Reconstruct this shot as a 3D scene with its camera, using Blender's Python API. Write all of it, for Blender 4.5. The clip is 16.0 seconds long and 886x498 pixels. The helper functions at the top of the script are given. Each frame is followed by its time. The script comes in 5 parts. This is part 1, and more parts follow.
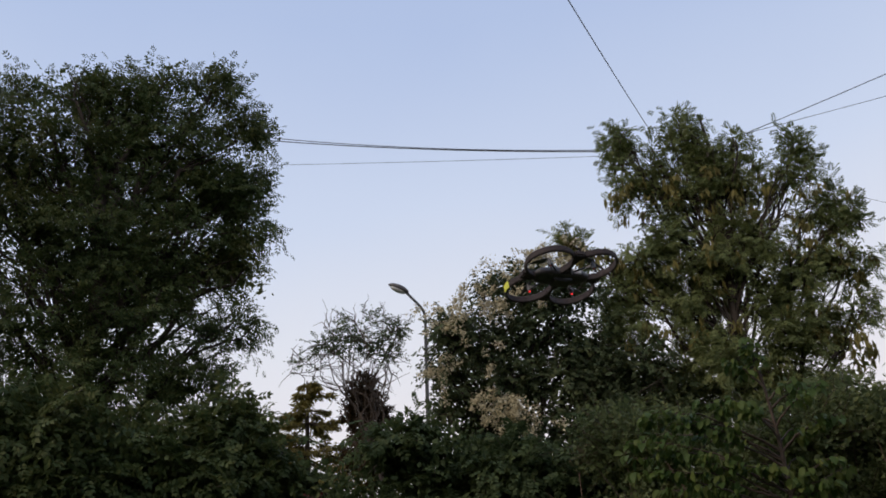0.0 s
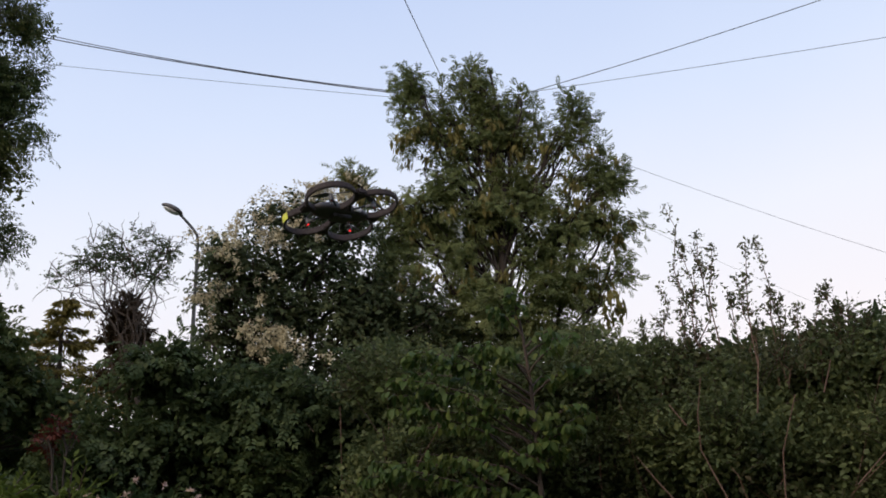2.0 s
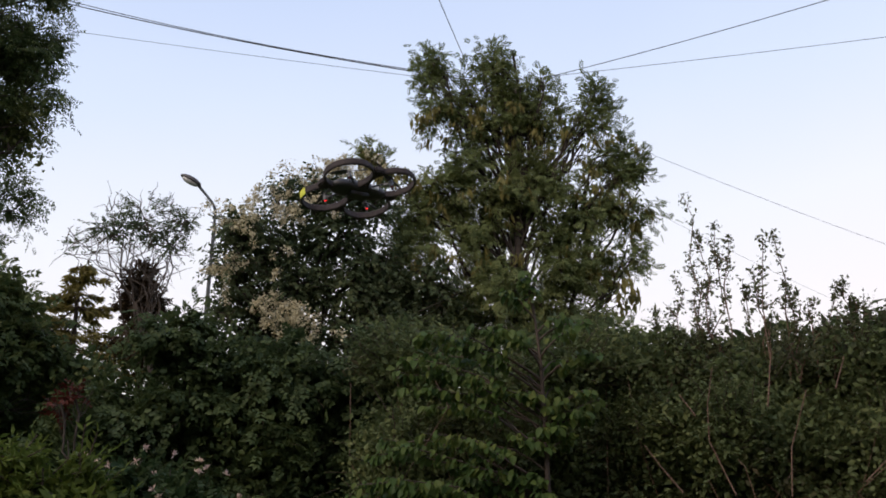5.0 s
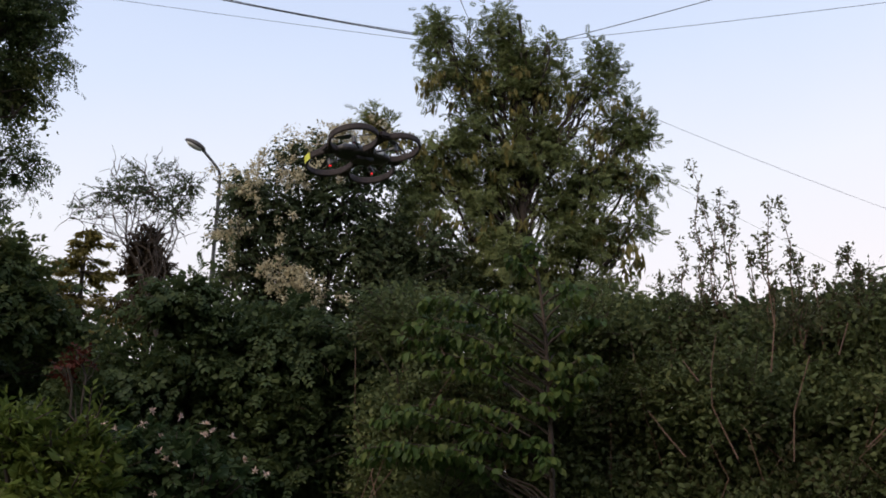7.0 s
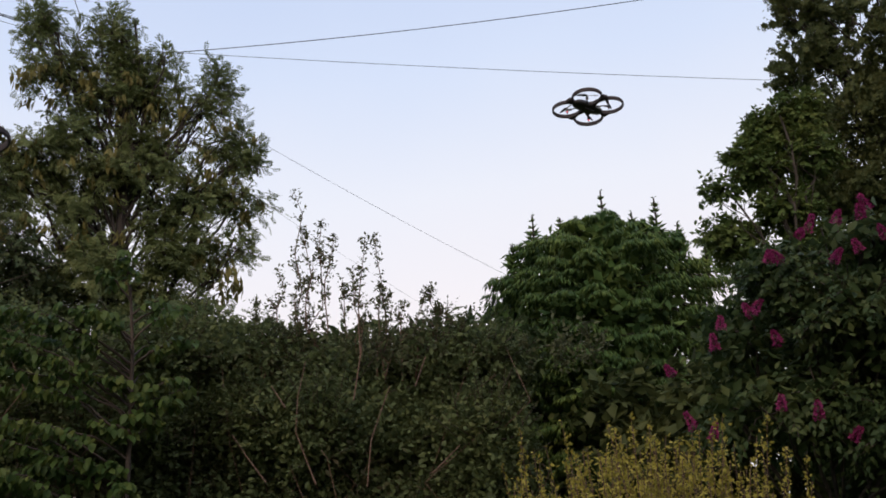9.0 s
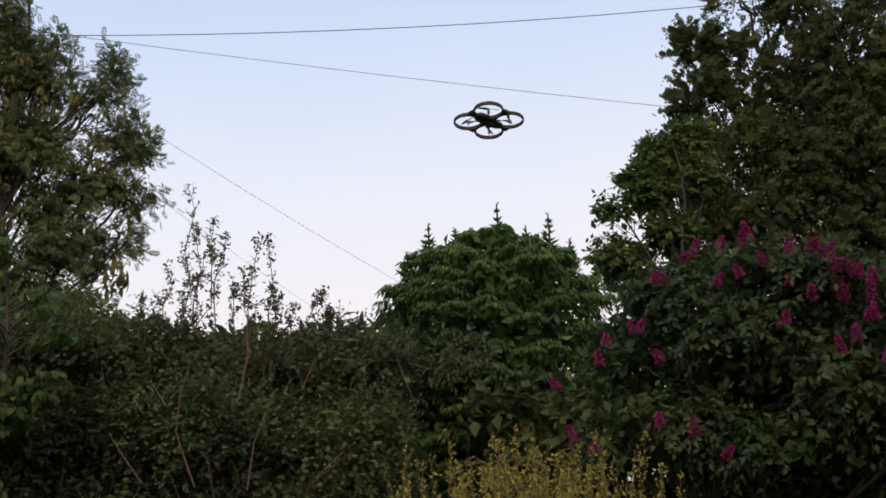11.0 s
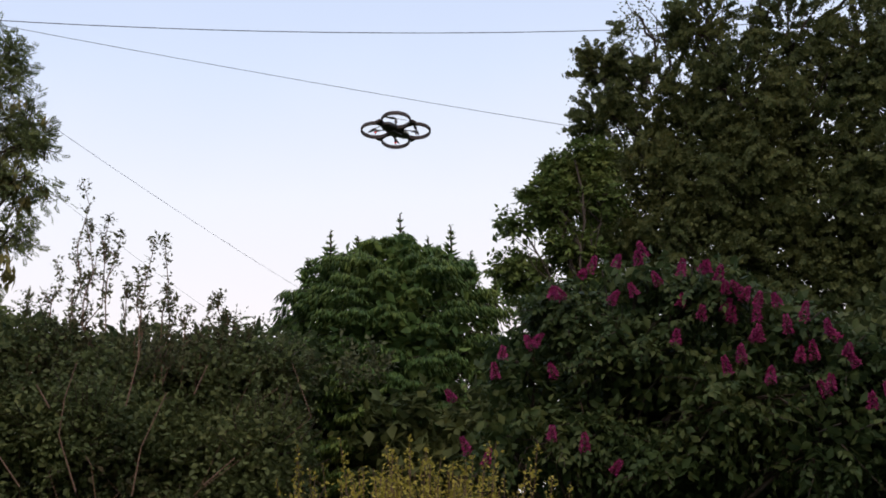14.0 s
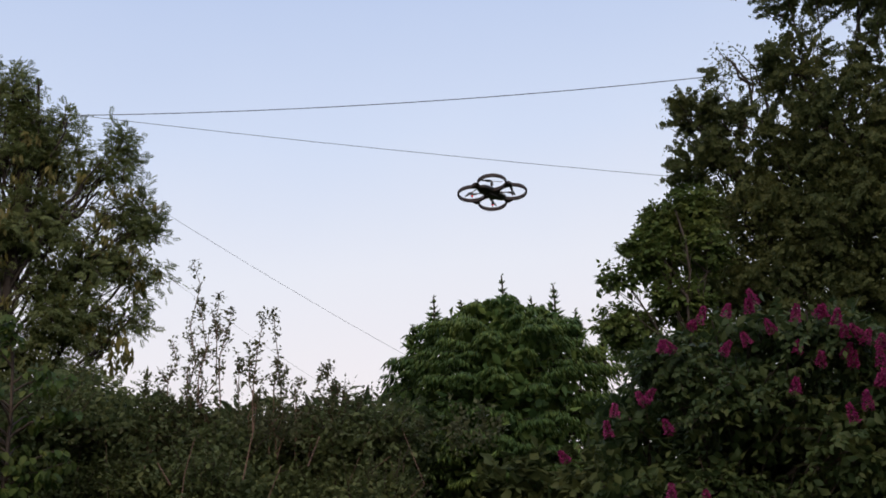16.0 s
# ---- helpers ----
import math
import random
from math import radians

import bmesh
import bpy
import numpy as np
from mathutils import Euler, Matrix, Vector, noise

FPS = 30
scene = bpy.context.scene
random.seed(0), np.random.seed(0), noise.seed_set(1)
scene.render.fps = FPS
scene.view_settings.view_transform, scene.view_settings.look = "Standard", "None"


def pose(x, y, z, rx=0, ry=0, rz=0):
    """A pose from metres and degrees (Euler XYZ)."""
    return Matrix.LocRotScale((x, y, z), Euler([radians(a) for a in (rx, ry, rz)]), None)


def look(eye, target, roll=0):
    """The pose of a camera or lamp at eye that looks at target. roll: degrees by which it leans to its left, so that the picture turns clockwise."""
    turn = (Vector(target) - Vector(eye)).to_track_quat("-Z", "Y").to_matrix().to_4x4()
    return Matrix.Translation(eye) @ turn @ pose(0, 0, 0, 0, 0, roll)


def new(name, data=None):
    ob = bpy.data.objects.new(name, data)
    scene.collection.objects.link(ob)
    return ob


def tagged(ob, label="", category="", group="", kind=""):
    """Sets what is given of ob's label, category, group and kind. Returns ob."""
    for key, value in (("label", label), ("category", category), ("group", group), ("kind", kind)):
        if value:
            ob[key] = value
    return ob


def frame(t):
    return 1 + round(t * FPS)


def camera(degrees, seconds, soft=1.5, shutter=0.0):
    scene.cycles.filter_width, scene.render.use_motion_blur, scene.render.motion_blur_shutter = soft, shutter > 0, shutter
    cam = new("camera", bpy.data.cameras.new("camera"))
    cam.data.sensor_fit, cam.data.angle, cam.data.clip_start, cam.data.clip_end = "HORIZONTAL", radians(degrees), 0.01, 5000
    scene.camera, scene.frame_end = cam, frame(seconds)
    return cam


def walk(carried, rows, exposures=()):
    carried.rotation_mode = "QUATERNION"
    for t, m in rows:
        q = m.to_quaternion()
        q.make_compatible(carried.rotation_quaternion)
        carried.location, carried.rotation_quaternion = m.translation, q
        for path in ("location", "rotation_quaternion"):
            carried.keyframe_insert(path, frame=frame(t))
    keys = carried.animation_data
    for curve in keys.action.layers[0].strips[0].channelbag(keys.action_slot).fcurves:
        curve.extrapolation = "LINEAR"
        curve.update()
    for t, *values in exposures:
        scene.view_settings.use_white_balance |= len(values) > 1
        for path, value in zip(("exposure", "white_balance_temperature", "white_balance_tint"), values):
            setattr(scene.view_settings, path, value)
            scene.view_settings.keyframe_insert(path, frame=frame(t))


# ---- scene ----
# ---------------------------------------------------------------- camera
cam = camera(48.67, 16.0, soft=1.75)
PATH = [
    (0.0, pose(0, 0, 1.55, 114.39, 1.81, 6.97)),
    (0.5, pose(0, 0, 1.55, 113.83, 1.55, 3.87)),
    (1.0, pose(0, 0, 1.55, 113.00, 1.50, 0.64)),
    (1.5, pose(0, 0, 1.55, 111.72, 1.56, -3.12)),
    (2.0, pose(0, 0, 1.55, 110.18, 1.69, -6.96)),
    (2.5, pose(0, 0, 1.55, 109.23, 1.32, -8.71)),
    (3.0, pose(0, 0, 1.55, 108.98, 0.29, -8.50)),
    (3.5, pose(0, 0, 1.55, 109.14, -0.31, -8.31)),
    (5.8, pose(0, 0, 1.55, 108.83, -0.64, -5.82)),
    (6.0, pose(0, 0, 1.55, 108.32, -0.64, -5.61)),
    (6.5, pose(0, 0, 1.55, 107.27, -0.65, -5.45)),
    (7.0, pose(0, 0, 1.55, 107.04, -0.93, -6.62)),
    (7.5, pose(0, 0, 1.55, 107.46, -0.75, -12.14)),
    (8.0, pose(0, 0, 1.55, 107.99, 0.22, -19.97)),
    (8.5, pose(0, 0, 1.55, 108.27, 0.89, -26.25)),
    (9.0, pose(0, 0, 1.55, 108.38, 1.24, -30.13)),
    (11.5, pose(0, 0, 1.55, 108.75, -0.03, -38.15)),
    (12.0, pose(0, 0, 1.55, 108.79, -0.22, -39.63)),
    (12.5, pose(0, 0, 1.55, 108.86, -0.27, -40.95)),
    (13.0, pose(0, 0, 1.55, 108.95, -0.26, -41.98)),
    (13.5, pose(0, 0, 1.55, 109.07, -0.21, -42.70)),
    (14.0, pose(0, 0, 1.55, 109.24, -0.08, -43.11)),
    (14.5, pose(0, 0, 1.55, 109.74, 0.12, -43.18)),
    (15.0, pose(0, 0, 1.55, 110.56, 0.39, -42.54)),
    (15.5, pose(0, 0, 1.55, 111.73, 0.58, -40.34)),
    (16.0, pose(0, 0, 1.55, 112.91, 0.96, -36.35)),
]
EXPOSURES = [(0.0, 0.04), (0.5, 0.20), (1.5, 0.24), (3.0, 0.34), (5.8, 0.32), (6.5, 0.25), (7.0, 0.29), (8.0, 0.22), (9.0, 0.22), (12.5, 0.20), (14.5, 0.32), (16.0, 0.14)]
walk(cam, PATH, EXPOSURES)

# ---------------------------------------------------------------- sky and sun
world = bpy.data.worlds.new("evening_sky")
scene.world = world
world.use_nodes = True
wn, wl = world.node_tree.nodes, world.node_tree.links
wn.clear()
sky_out = wn.new("ShaderNodeOutputWorld")
sky_bg = wn.new("ShaderNodeBackground")
sky_mix = wn.new("ShaderNodeMix")
sky_mix.data_type = "RGBA"
sky_mix.inputs[0].default_value = 0.9
nishita = wn.new("ShaderNodeTexSky")
nishita.sky_type = "NISHITA"
nishita.sun_disc = False
nishita.sun_elevation = radians(41)
nishita.sun_rotation = radians(228)
dim = wn.new("ShaderNodeVectorMath")
dim.operation = "SCALE"
dim.inputs["Scale"].default_value = 0.12
coord = wn.new("ShaderNodeTexCoord")
split = wn.new("ShaderNodeSeparateXYZ")
haze = wn.new("ShaderNodeTexNoise")
haze.inputs["Scale"].default_value = 2.5
haze.inputs["Detail"].default_value = 4
haze_add = wn.new("ShaderNodeMath")
haze_add.operation = "MULTIPLY_ADD"
haze_add.inputs[1].default_value = 0.09
tone = wn.new("ShaderNodeValToRGB")
SKY_STEPS = [(0.0, (0.83, 0.75, 0.74)), (0.24, (0.89, 0.81, 0.81)), (0.38, (0.79, 0.80, 0.87)),
             (0.50, (0.635, 0.71, 0.88)), (0.66, (0.47, 0.57, 0.81)), (1.0, (0.32, 0.42, 0.68))]
while len(tone.color_ramp.elements) < len(SKY_STEPS):
    tone.color_ramp.elements.new(0.5)
for stop, (place, colour) in zip(tone.color_ramp.elements, SKY_STEPS):
    stop.position, stop.color = place, (*colour, 1)
wl.new(coord.outputs["Generated"], split.inputs[0])
wl.new(coord.outputs["Generated"], haze.inputs["Vector"])
wl.new(haze.outputs["Fac"], haze_add.inputs[0])
wl.new(split.outputs["Z"], haze_add.inputs[2])
side_glow = wn.new("ShaderNodeMath")
side_glow.operation = "MULTIPLY_ADD"
side_glow.inputs[1].default_value = -0.055
wl.new(split.outputs["X"], side_glow.inputs[0])
wl.new(haze_add.outputs[0], side_glow.inputs[2])
wl.new(side_glow.outputs[0], tone.inputs[0])
wl.new(nishita.outputs[0], dim.inputs[0])
wl.new(dim.outputs[0], sky_mix.inputs[6])
wl.new(tone.outputs[0], sky_mix.inputs[7])
wl.new(sky_mix.outputs[2], sky_bg.inputs["Color"])
wl.new(sky_bg.outputs[0], sky_out.inputs["Surface"])
sky_bg.inputs["Strength"].default_value = 1.0

sun = new("sun", bpy.data.lights.new("sun", "SUN"))
sun.data.energy, sun.data.angle, sun.data.color = 1.65, radians(40), (1.0, 0.81, 0.60)
sun.matrix_world = look((-9, -8, 10.5), (0, 0, 0))

# ---------------------------------------------------------------- materials


def material(name):
    m = bpy.data.materials.new(name)
    m.use_nodes = True
    n, l = m.node_tree.nodes, m.node_tree.links
    n.clear()
    out = n.new("ShaderNodeOutputMaterial")
    b = n.new("ShaderNodeBsdfPrincipled")
    l.new(b.outputs[0], out.inputs[0])
    return m, n, l, b, out


def ramp(n, steps):
    r = n.new("ShaderNodeValToRGB")
    while len(r.color_ramp.elements) < len(steps):
        r.color_ramp.elements.new(0.5)
    for e, (place, colour) in zip(r.color_ramp.elements, steps):
        e.position, e.color = place, (*colour, 1)
    return r


def leaf_material(name, colours, through_share=0.35, rough=0.5, patch=1.3):
    """Leaf blade: colour differs from leaf to leaf and, slowly, from bough to bough; thin enough to let light through."""
    m, n, l, b, out = material(name)
    geo = n.new("ShaderNodeNewGeometry")
    place = n.new("ShaderNodeTexCoord")
    big = n.new("ShaderNodeTexNoise")
    big.inputs["Scale"].default_value = patch
    big.inputs["Detail"].default_value = 3
    mix = n.new("ShaderNodeMath")
    mix.operation = "MULTIPLY_ADD"
    mix.inputs[1].default_value = 0.55
    half = n.new("ShaderNodeMath")
    half.operation = "MULTIPLY_ADD"
    half.inputs[1].default_value = 1.4
    half.inputs[2].default_value = -0.45
    l.new(place.outputs["Object"], big.inputs["Vector"])
    l.new(big.outputs["Fac"], half.inputs[0])
    l.new(geo.outputs["Random Per Island"], mix.inputs[0])
    l.new(half.outputs[0], mix.inputs[2])
    steps = [(i / (len(colours) - 1), c) for i, c in enumerate(colours)]
    r = ramp(n, steps)
    l.new(mix.outputs[0], r.inputs[0])
    l.new(r.outputs[0], b.inputs["Base Color"])
    b.inputs["Roughness"].default_value = rough
    b.inputs["Specular IOR Level"].default_value = 0.12
    thin = n.new("ShaderNodeBsdfTranslucent")
    l.new(r.outputs[0], thin.inputs["Color"])
    both = n.new("ShaderNodeMixShader")
    both.inputs[0].default_value = through_share
    l.new(b.outputs[0], both.inputs[1])
    l.new(thin.outputs[0], both.inputs[2])
    l.new(both.outputs[0], out.inputs[0])
    return m


def rough_material(name, low, high, scale=20.0, rough=0.85, bump=0.4, metal=0.0, stretch=(1, 1, 1)):
    m, n, l, b, out = material(name)
    place = n.new("ShaderNodeTexCoord")
    turn = n.new("ShaderNodeMapping")
    turn.inputs["Scale"].default_value = stretch
    fine = n.new("ShaderNodeTexNoise")
    fine.inputs["Scale"].default_value = scale
    fine.inputs["Detail"].default_value = 6
    broad = n.new("ShaderNodeTexNoise")
    broad.inputs["Scale"].default_value = scale * 0.13
    add = n.new("ShaderNodeMath")
    add.operation = "ADD"
    r = ramp(n, [(0.35, low), (0.65, high)])
    halve = n.new("ShaderNodeMath")
    halve.operation = "MULTIPLY"
    halve.inputs[1].default_value = 0.5
    l.new(place.outputs["Object"], turn.inputs["Vector"])
    l.new(turn.outputs[0], fine.inputs["Vector"])
    l.new(turn.outputs[0], broad.inputs["Vector"])
    l.new(fine.outputs["Fac"], add.inputs[0])
    l.new(broad.outputs["Fac"], add.inputs[1])
    l.new(add.outputs[0], halve.inputs[0])
    l.new(halve.outputs[0], r.inputs[0])
    l.new(r.outputs[0], b.inputs["Base Color"])
    b.inputs["Roughness"].default_value = rough
    b.inputs["Metallic"].default_value = metal
    lift = n.new("ShaderNodeBump")
    lift.inputs["Strength"].default_value = bump
    lift.inputs["Distance"].default_value = 0.01
    l.new(fine.outputs["Fac"], lift.inputs["Height"])
    l.new(lift.outputs[0], b.inputs["Normal"])
    return m


ash_leaf = leaf_material("ash_leaf", [(0.081, 0.106, 0.045), (0.138, 0.167, 0.063), (0.207, 0.224, 0.090)])
ash_key = leaf_material("ash_key", [(0.13, 0.115, 0.042), (0.20, 0.175, 0.058)], 0.25)
haw_leaf = leaf_material("hawthorn_leaf", [(0.038, 0.055, 0.030), (0.070, 0.095, 0.045), (0.11, 0.125, 0.058)])
haw_flower = leaf_material("hawthorn_blossom", [(0.386, 0.333, 0.206), (0.606, 0.543, 0.372)], 0.25)
dark_leaf = leaf_material("elder_leaf", [(0.029, 0.046, 0.021), (0.053, 0.077, 0.031), (0.090, 0.115, 0.041)])
left_leaf = leaf_material("tall_tree_leaf", [(0.036, 0.058, 0.024), (0.066, 0.092, 0.033), (0.119, 0.126, 0.045)])
right_leaf = leaf_material("right_tree_leaf", [(0.041, 0.058, 0.022), (0.070, 0.087, 0.032), (0.112, 0.117, 0.039)])
syc_leaf = leaf_material("sycamore_leaf", [(0.046, 0.076, 0.024), (0.084, 0.122, 0.033), (0.142, 0.163, 0.046)])
bush_leaf = leaf_material("big_leaf", [(0.035, 0.066, 0.019), (0.070, 0.111, 0.030), (0.148, 0.167, 0.042)], 0.4, 0.42)
hedge_leaf = leaf_material("hedge_leaf", [(0.085, 0.056, 0.034), (0.077, 0.096, 0.041), (0.113, 0.142, 0.057), (0.177, 0.193, 0.078)], 0.4, 0.45)
shoot_leaf = leaf_material("shoot_leaf", [(0.075, 0.080, 0.042), (0.12, 0.13, 0.062)], 0.35, 0.45)
spruce_needle = leaf_material("spruce_needle", [(0.033, 0.069, 0.025), (0.074, 0.128, 0.037), (0.185, 0.240, 0.064)], 0.2, 0.5)
conifer_needle = leaf_material("cedar_needle", [(0.14, 0.125, 0.040), (0.24, 0.20, 0.065)], 0.35)
ivy_leaf = leaf_material("ivy_leaf", [(0.037, 0.022, 0.013), (0.067, 0.046, 0.021)], 0.2)
lilac_leaf = leaf_material("lilac_leaf", [(0.026, 0.045, 0.020), (0.047, 0.073, 0.026), (0.104, 0.121, 0.042)], 0.35, 0.45)
lilac_bloom = leaf_material("lilac_floret", [(0.190, 0.017, 0.083), (0.287, 0.031, 0.130), (0.399, 0.075, 0.209)], 0.3, 0.6, 6.0)
corner_leaf = leaf_material("golden_leaf", [(0.055, 0.085, 0.018), (0.10, 0.135, 0.028), (0.15, 0.18, 0.04)], 0.4)
honey_leaf = leaf_material("climber_leaf", [(0.027, 0.053, 0.021), (0.061, 0.087, 0.033)], 0.35)
honey_flower = leaf_material("climber_flower", [(0.55, 0.38, 0.34), (0.72, 0.58, 0.48)], 0.3)
yellow_leaf = leaf_material("yellow_leaf", [(0.209, 0.187, 0.035), (0.330, 0.286, 0.055), (0.462, 0.396, 0.094)], 0.35)
red_leaf = leaf_material("copper_leaf", [(0.060, 0.014, 0.011), (0.10, 0.026, 0.018)], 0.3)
bark = rough_material("bark", (0.022, 0.016, 0.013), (0.052, 0.038, 0.029), 28, 0.9, 0.8, 0, (1, 1, 0.25))
twig_bark = rough_material("twig_bark", (0.035, 0.024, 0.018), (0.085, 0.060, 0.046), 40, 0.85)
pale_stem = rough_material("dry_stem", (0.09, 0.05, 0.034), (0.17, 0.10, 0.07), 30, 0.8)
turf = rough_material("turf", (0.03, 0.055, 0.018), (0.07, 0.10, 0.03), 3.0, 0.95)
wire_rubber = rough_material("wire_rubber", (0.02, 0.02, 0.022), (0.05, 0.05, 0.055), 60, 0.6, 0.1)
lamp_metal = rough_material("lamp_metal", (0.05, 0.05, 0.052), (0.09, 0.09, 0.092), 25, 0.5, 0.15, 0.5)
lamp_shell = rough_material("lamp_shell", (0.045, 0.04, 0.042), (0.085, 0.075, 0.075), 18, 0.55, 0.1)
pole_wood = rough_material("pole_wood", (0.06, 0.045, 0.035), (0.13, 0.10, 0.08), 25, 0.9, 0.5, 0, (1, 1, 0.1))
foam = rough_material("foam_hull", (0.026, 0.018, 0.018), (0.050, 0.036, 0.036), 90, 0.8, 0.3)
shell = rough_material("drone_shell", (0.020, 0.018, 0.019), (0.04, 0.035, 0.036), 70, 0.45, 0.1)
carbon = rough_material("carbon_tube", (0.012, 0.012, 0.013), (0.025, 0.025, 0.026), 120, 0.4, 0.1)
motor_metal = rough_material("motor_metal", (0.05, 0.05, 0.055), (0.11, 0.11, 0.115), 90, 0.4, 0.1, 0.6)
blade = rough_material("propeller_plastic", (0.03, 0.03, 0.032), (0.06, 0.06, 0.062), 80, 0.4, 0.05)
sticker = rough_material("white_sticker", (0.48, 0.45, 0.45), (0.62, 0.60, 0.60), 60, 0.6, 0.1)
tape = rough_material("yellow_tape", (0.62, 0.66, 0.05), (0.72, 0.75, 0.10), 50, 0.5, 0.1)
red_plastic = rough_material("red_plastic", (0.26, 0.02, 0.018), (0.36, 0.035, 0.03), 60, 0.4, 0.05)


def glow_material(name, colour, strength):
    m, n, l, b, out = material(name)
    b.inputs["Base Color"].default_value = (*colour, 1)
    b.inputs["Emission Color"].default_value = (*colour, 1)
    b.inputs["Emission Strength"].default_value = strength
    return m


led_red = glow_material("led_red", (1.0, 0.03, 0.03), 1.2)
m_glass, gn, gl, gb, go = material("lamp_glass")
gb.inputs["Base Color"].default_value = (0.55, 0.55, 0.55, 1)
gb.inputs["Roughness"].default_value = 0.2

# ---------------------------------------------------------------- mesh tools


def mesh_of(name, verts, faces):
    me = bpy.data.meshes.new(name)
    verts = np.asarray(verts, dtype=np.float32)
    faces = np.asarray(faces, dtype=np.int32)
    me.vertices.add(len(verts))
    me.vertices.foreach_set("co", verts.ravel())
    me.loops.add(faces.size)
    me.loops.foreach_set("vertex_index", faces.ravel())
    me.polygons.add(len(faces))
    me.polygons.foreach_set("loop_start", np.arange(0, faces.size, faces.shape[1], dtype=np.int32))
    me.update(calc_edges=True)
    me.validate()
    return me


def thing(name, base, label, category, group="", kind=""):
    e = new(name)
    e.location = base
    e.empty_display_size = 0.2
    return tagged(e, label, category, group, kind)


def hang(name, me, mat, parent, label="", kind="", smooth=False):
    """A mesh object under a thing or a part; its mesh is given in the thing's own space."""
    me.materials.append(mat)
    if smooth:
        me.polygons.foreach_set("use_smooth", np.ones(len(me.polygons), dtype=bool))
    ob = new(name, me)
    ob.parent = parent
    return tagged(ob, label, kind=kind)


def part(name, bm, mat, parent, label="", smooth=False):
    me = bpy.data.meshes.new(name)
    bm.to_mesh(me)
    bm.free()
    return hang(name, me, mat, parent, label, smooth=smooth)


def unit(v):
    return v / np.maximum(np.linalg.norm(v, axis=-1, keepdims=True), 1e-9)


class Tubes:
    """Tapered round limbs collected into one mesh."""

    def __init__(self):
        self.v, self.f, self.n = [], [], 0

    def add(self, path, radii, sides=5):
        path = np.asarray(path, float)
        k = len(path)
        along = unit(np.gradient(path, axis=0))
        side = unit(np.cross(along, np.array([0.31, 0.87, 0.38])))
        up = np.cross(along, side)
        a = np.arange(sides) * 2 * np.pi / sides
        ring = np.cos(a)[None, :, None] * side[:, None, :] + np.sin(a)[None, :, None] * up[:, None, :]
        self.v.append((path[:, None, :] + ring * np.asarray(radii, float)[:, None, None]).reshape(-1, 3))
        i = np.arange((k - 1) * sides).reshape(k - 1, sides)
        j = np.roll(i, -1, axis=1)
        self.f.append(np.stack([i, j, j + sides, i + sides], -1).reshape(-1, 4) + self.n)
        self.n += k * sides

    def mesh(self, name):
        return mesh_of(name, np.concatenate(self.v), np.concatenate(self.f))


def bend(rng, a, b, steps=6, wobble=0.06, rise=0.0):
    a, b = np.asarray(a, float), np.asarray(b, float)
    s = np.linspace(0, 1, steps)[:, None]
    p = a + (b - a) * s
    length = np.linalg.norm(b - a)
    p[1:-1] += rng.normal(0, wobble * length, (steps - 2, 3))
    p[:, 2] += rise * length * np.sin(np.pi * s[:, 0])
    return p


# leaf shapes: x along the midrib, y across, z off the face
DIAMOND = (np.array([(0, 0, 0), (0.45, 0.30, 0.07), (1, 0, -0.12), (0.45, -0.30, 0.07)]), np.array([(0, 1, 2), (0, 2, 3)]))
NARROW = (np.array([(0, 0, 0), (0.45, 0.17, 0.04), (1, 0, -0.10), (0.45, -0.17, 0.04)]), np.array([(0, 1, 2), (0, 2, 3)]))
BLADE = (np.array([(0, 0, 0), (0.28, 0.27, 0.07), (0.66, 0.24, 0.03), (1, 0, -0.16), (0.66, -0.24, 0.03), (0.28, -0.27, 0.07), (0.5, 0, -0.02)]),
         np.array([(0, 1, 6), (1, 2, 6), (2, 3, 6), (3, 4, 6), (4, 5, 6), (5, 0, 6)]))
LEAF = (np.array([(0, 0, 0), (0.42, 0.28, 0.07), (1, 0, -0.16), (0.42, -0.28, 0.07), (0.45, 0, -0.02)]),
        np.array([(0, 1, 4), (1, 2, 4), (2, 3, 4), (3, 0, 4)]))
FINGER = (np.array([(0, 0, 0), (0.45, 0.15, 0), (1, 0, 0), (0.45, -0.08, 0.12), (0.45, -0.08, -0.12)]),
          np.array([(0, 1, 3), (1, 2, 3), (0, 3, 4), (3, 2, 4), (0, 4, 1), (4, 2, 1)]))


NEEDLE_FINGER = (FINGER[0] * np.array([1, 0.68, 0.68]), FINGER[1])


def pinnate(pairs=4, first=0.30, reach=0.36, blade=NARROW, sag=0.30):
    """A compound leaf: paired leaflets along an arching midrib, and one at the tip."""
    v, f = [], []
    spots = [(first + (0.85 - first) * i / (pairs - 1), s) for i in range(pairs) for s in (-1, 1)] + [(0.88, 0)]
    for at_x, s in spots:
        droop = -sag * at_x ** 2
        ang = radians(58) * s
        c, d = math.cos(ang), math.sin(ang)
        for x, y, z in blade[0]:
            x, y = x * reach, y * reach * 1.15
            v.append((at_x + x * c - y * d, x * d + y * c, droop + z * reach - 0.25 * x))
        k = len(blade[0])
        f += [tuple(i + len(v) - k for i in t) for t in blade[1]]
    return np.array(v), np.array(f)


ASH_LEAF = pinnate(4)
ELDER_LEAF = pinnate(3, 0.28, 0.44, DIAMOND, 0.40)
ROWAN_LEAF = pinnate(3, 0.25, 0.42, NARROW, 0.25)


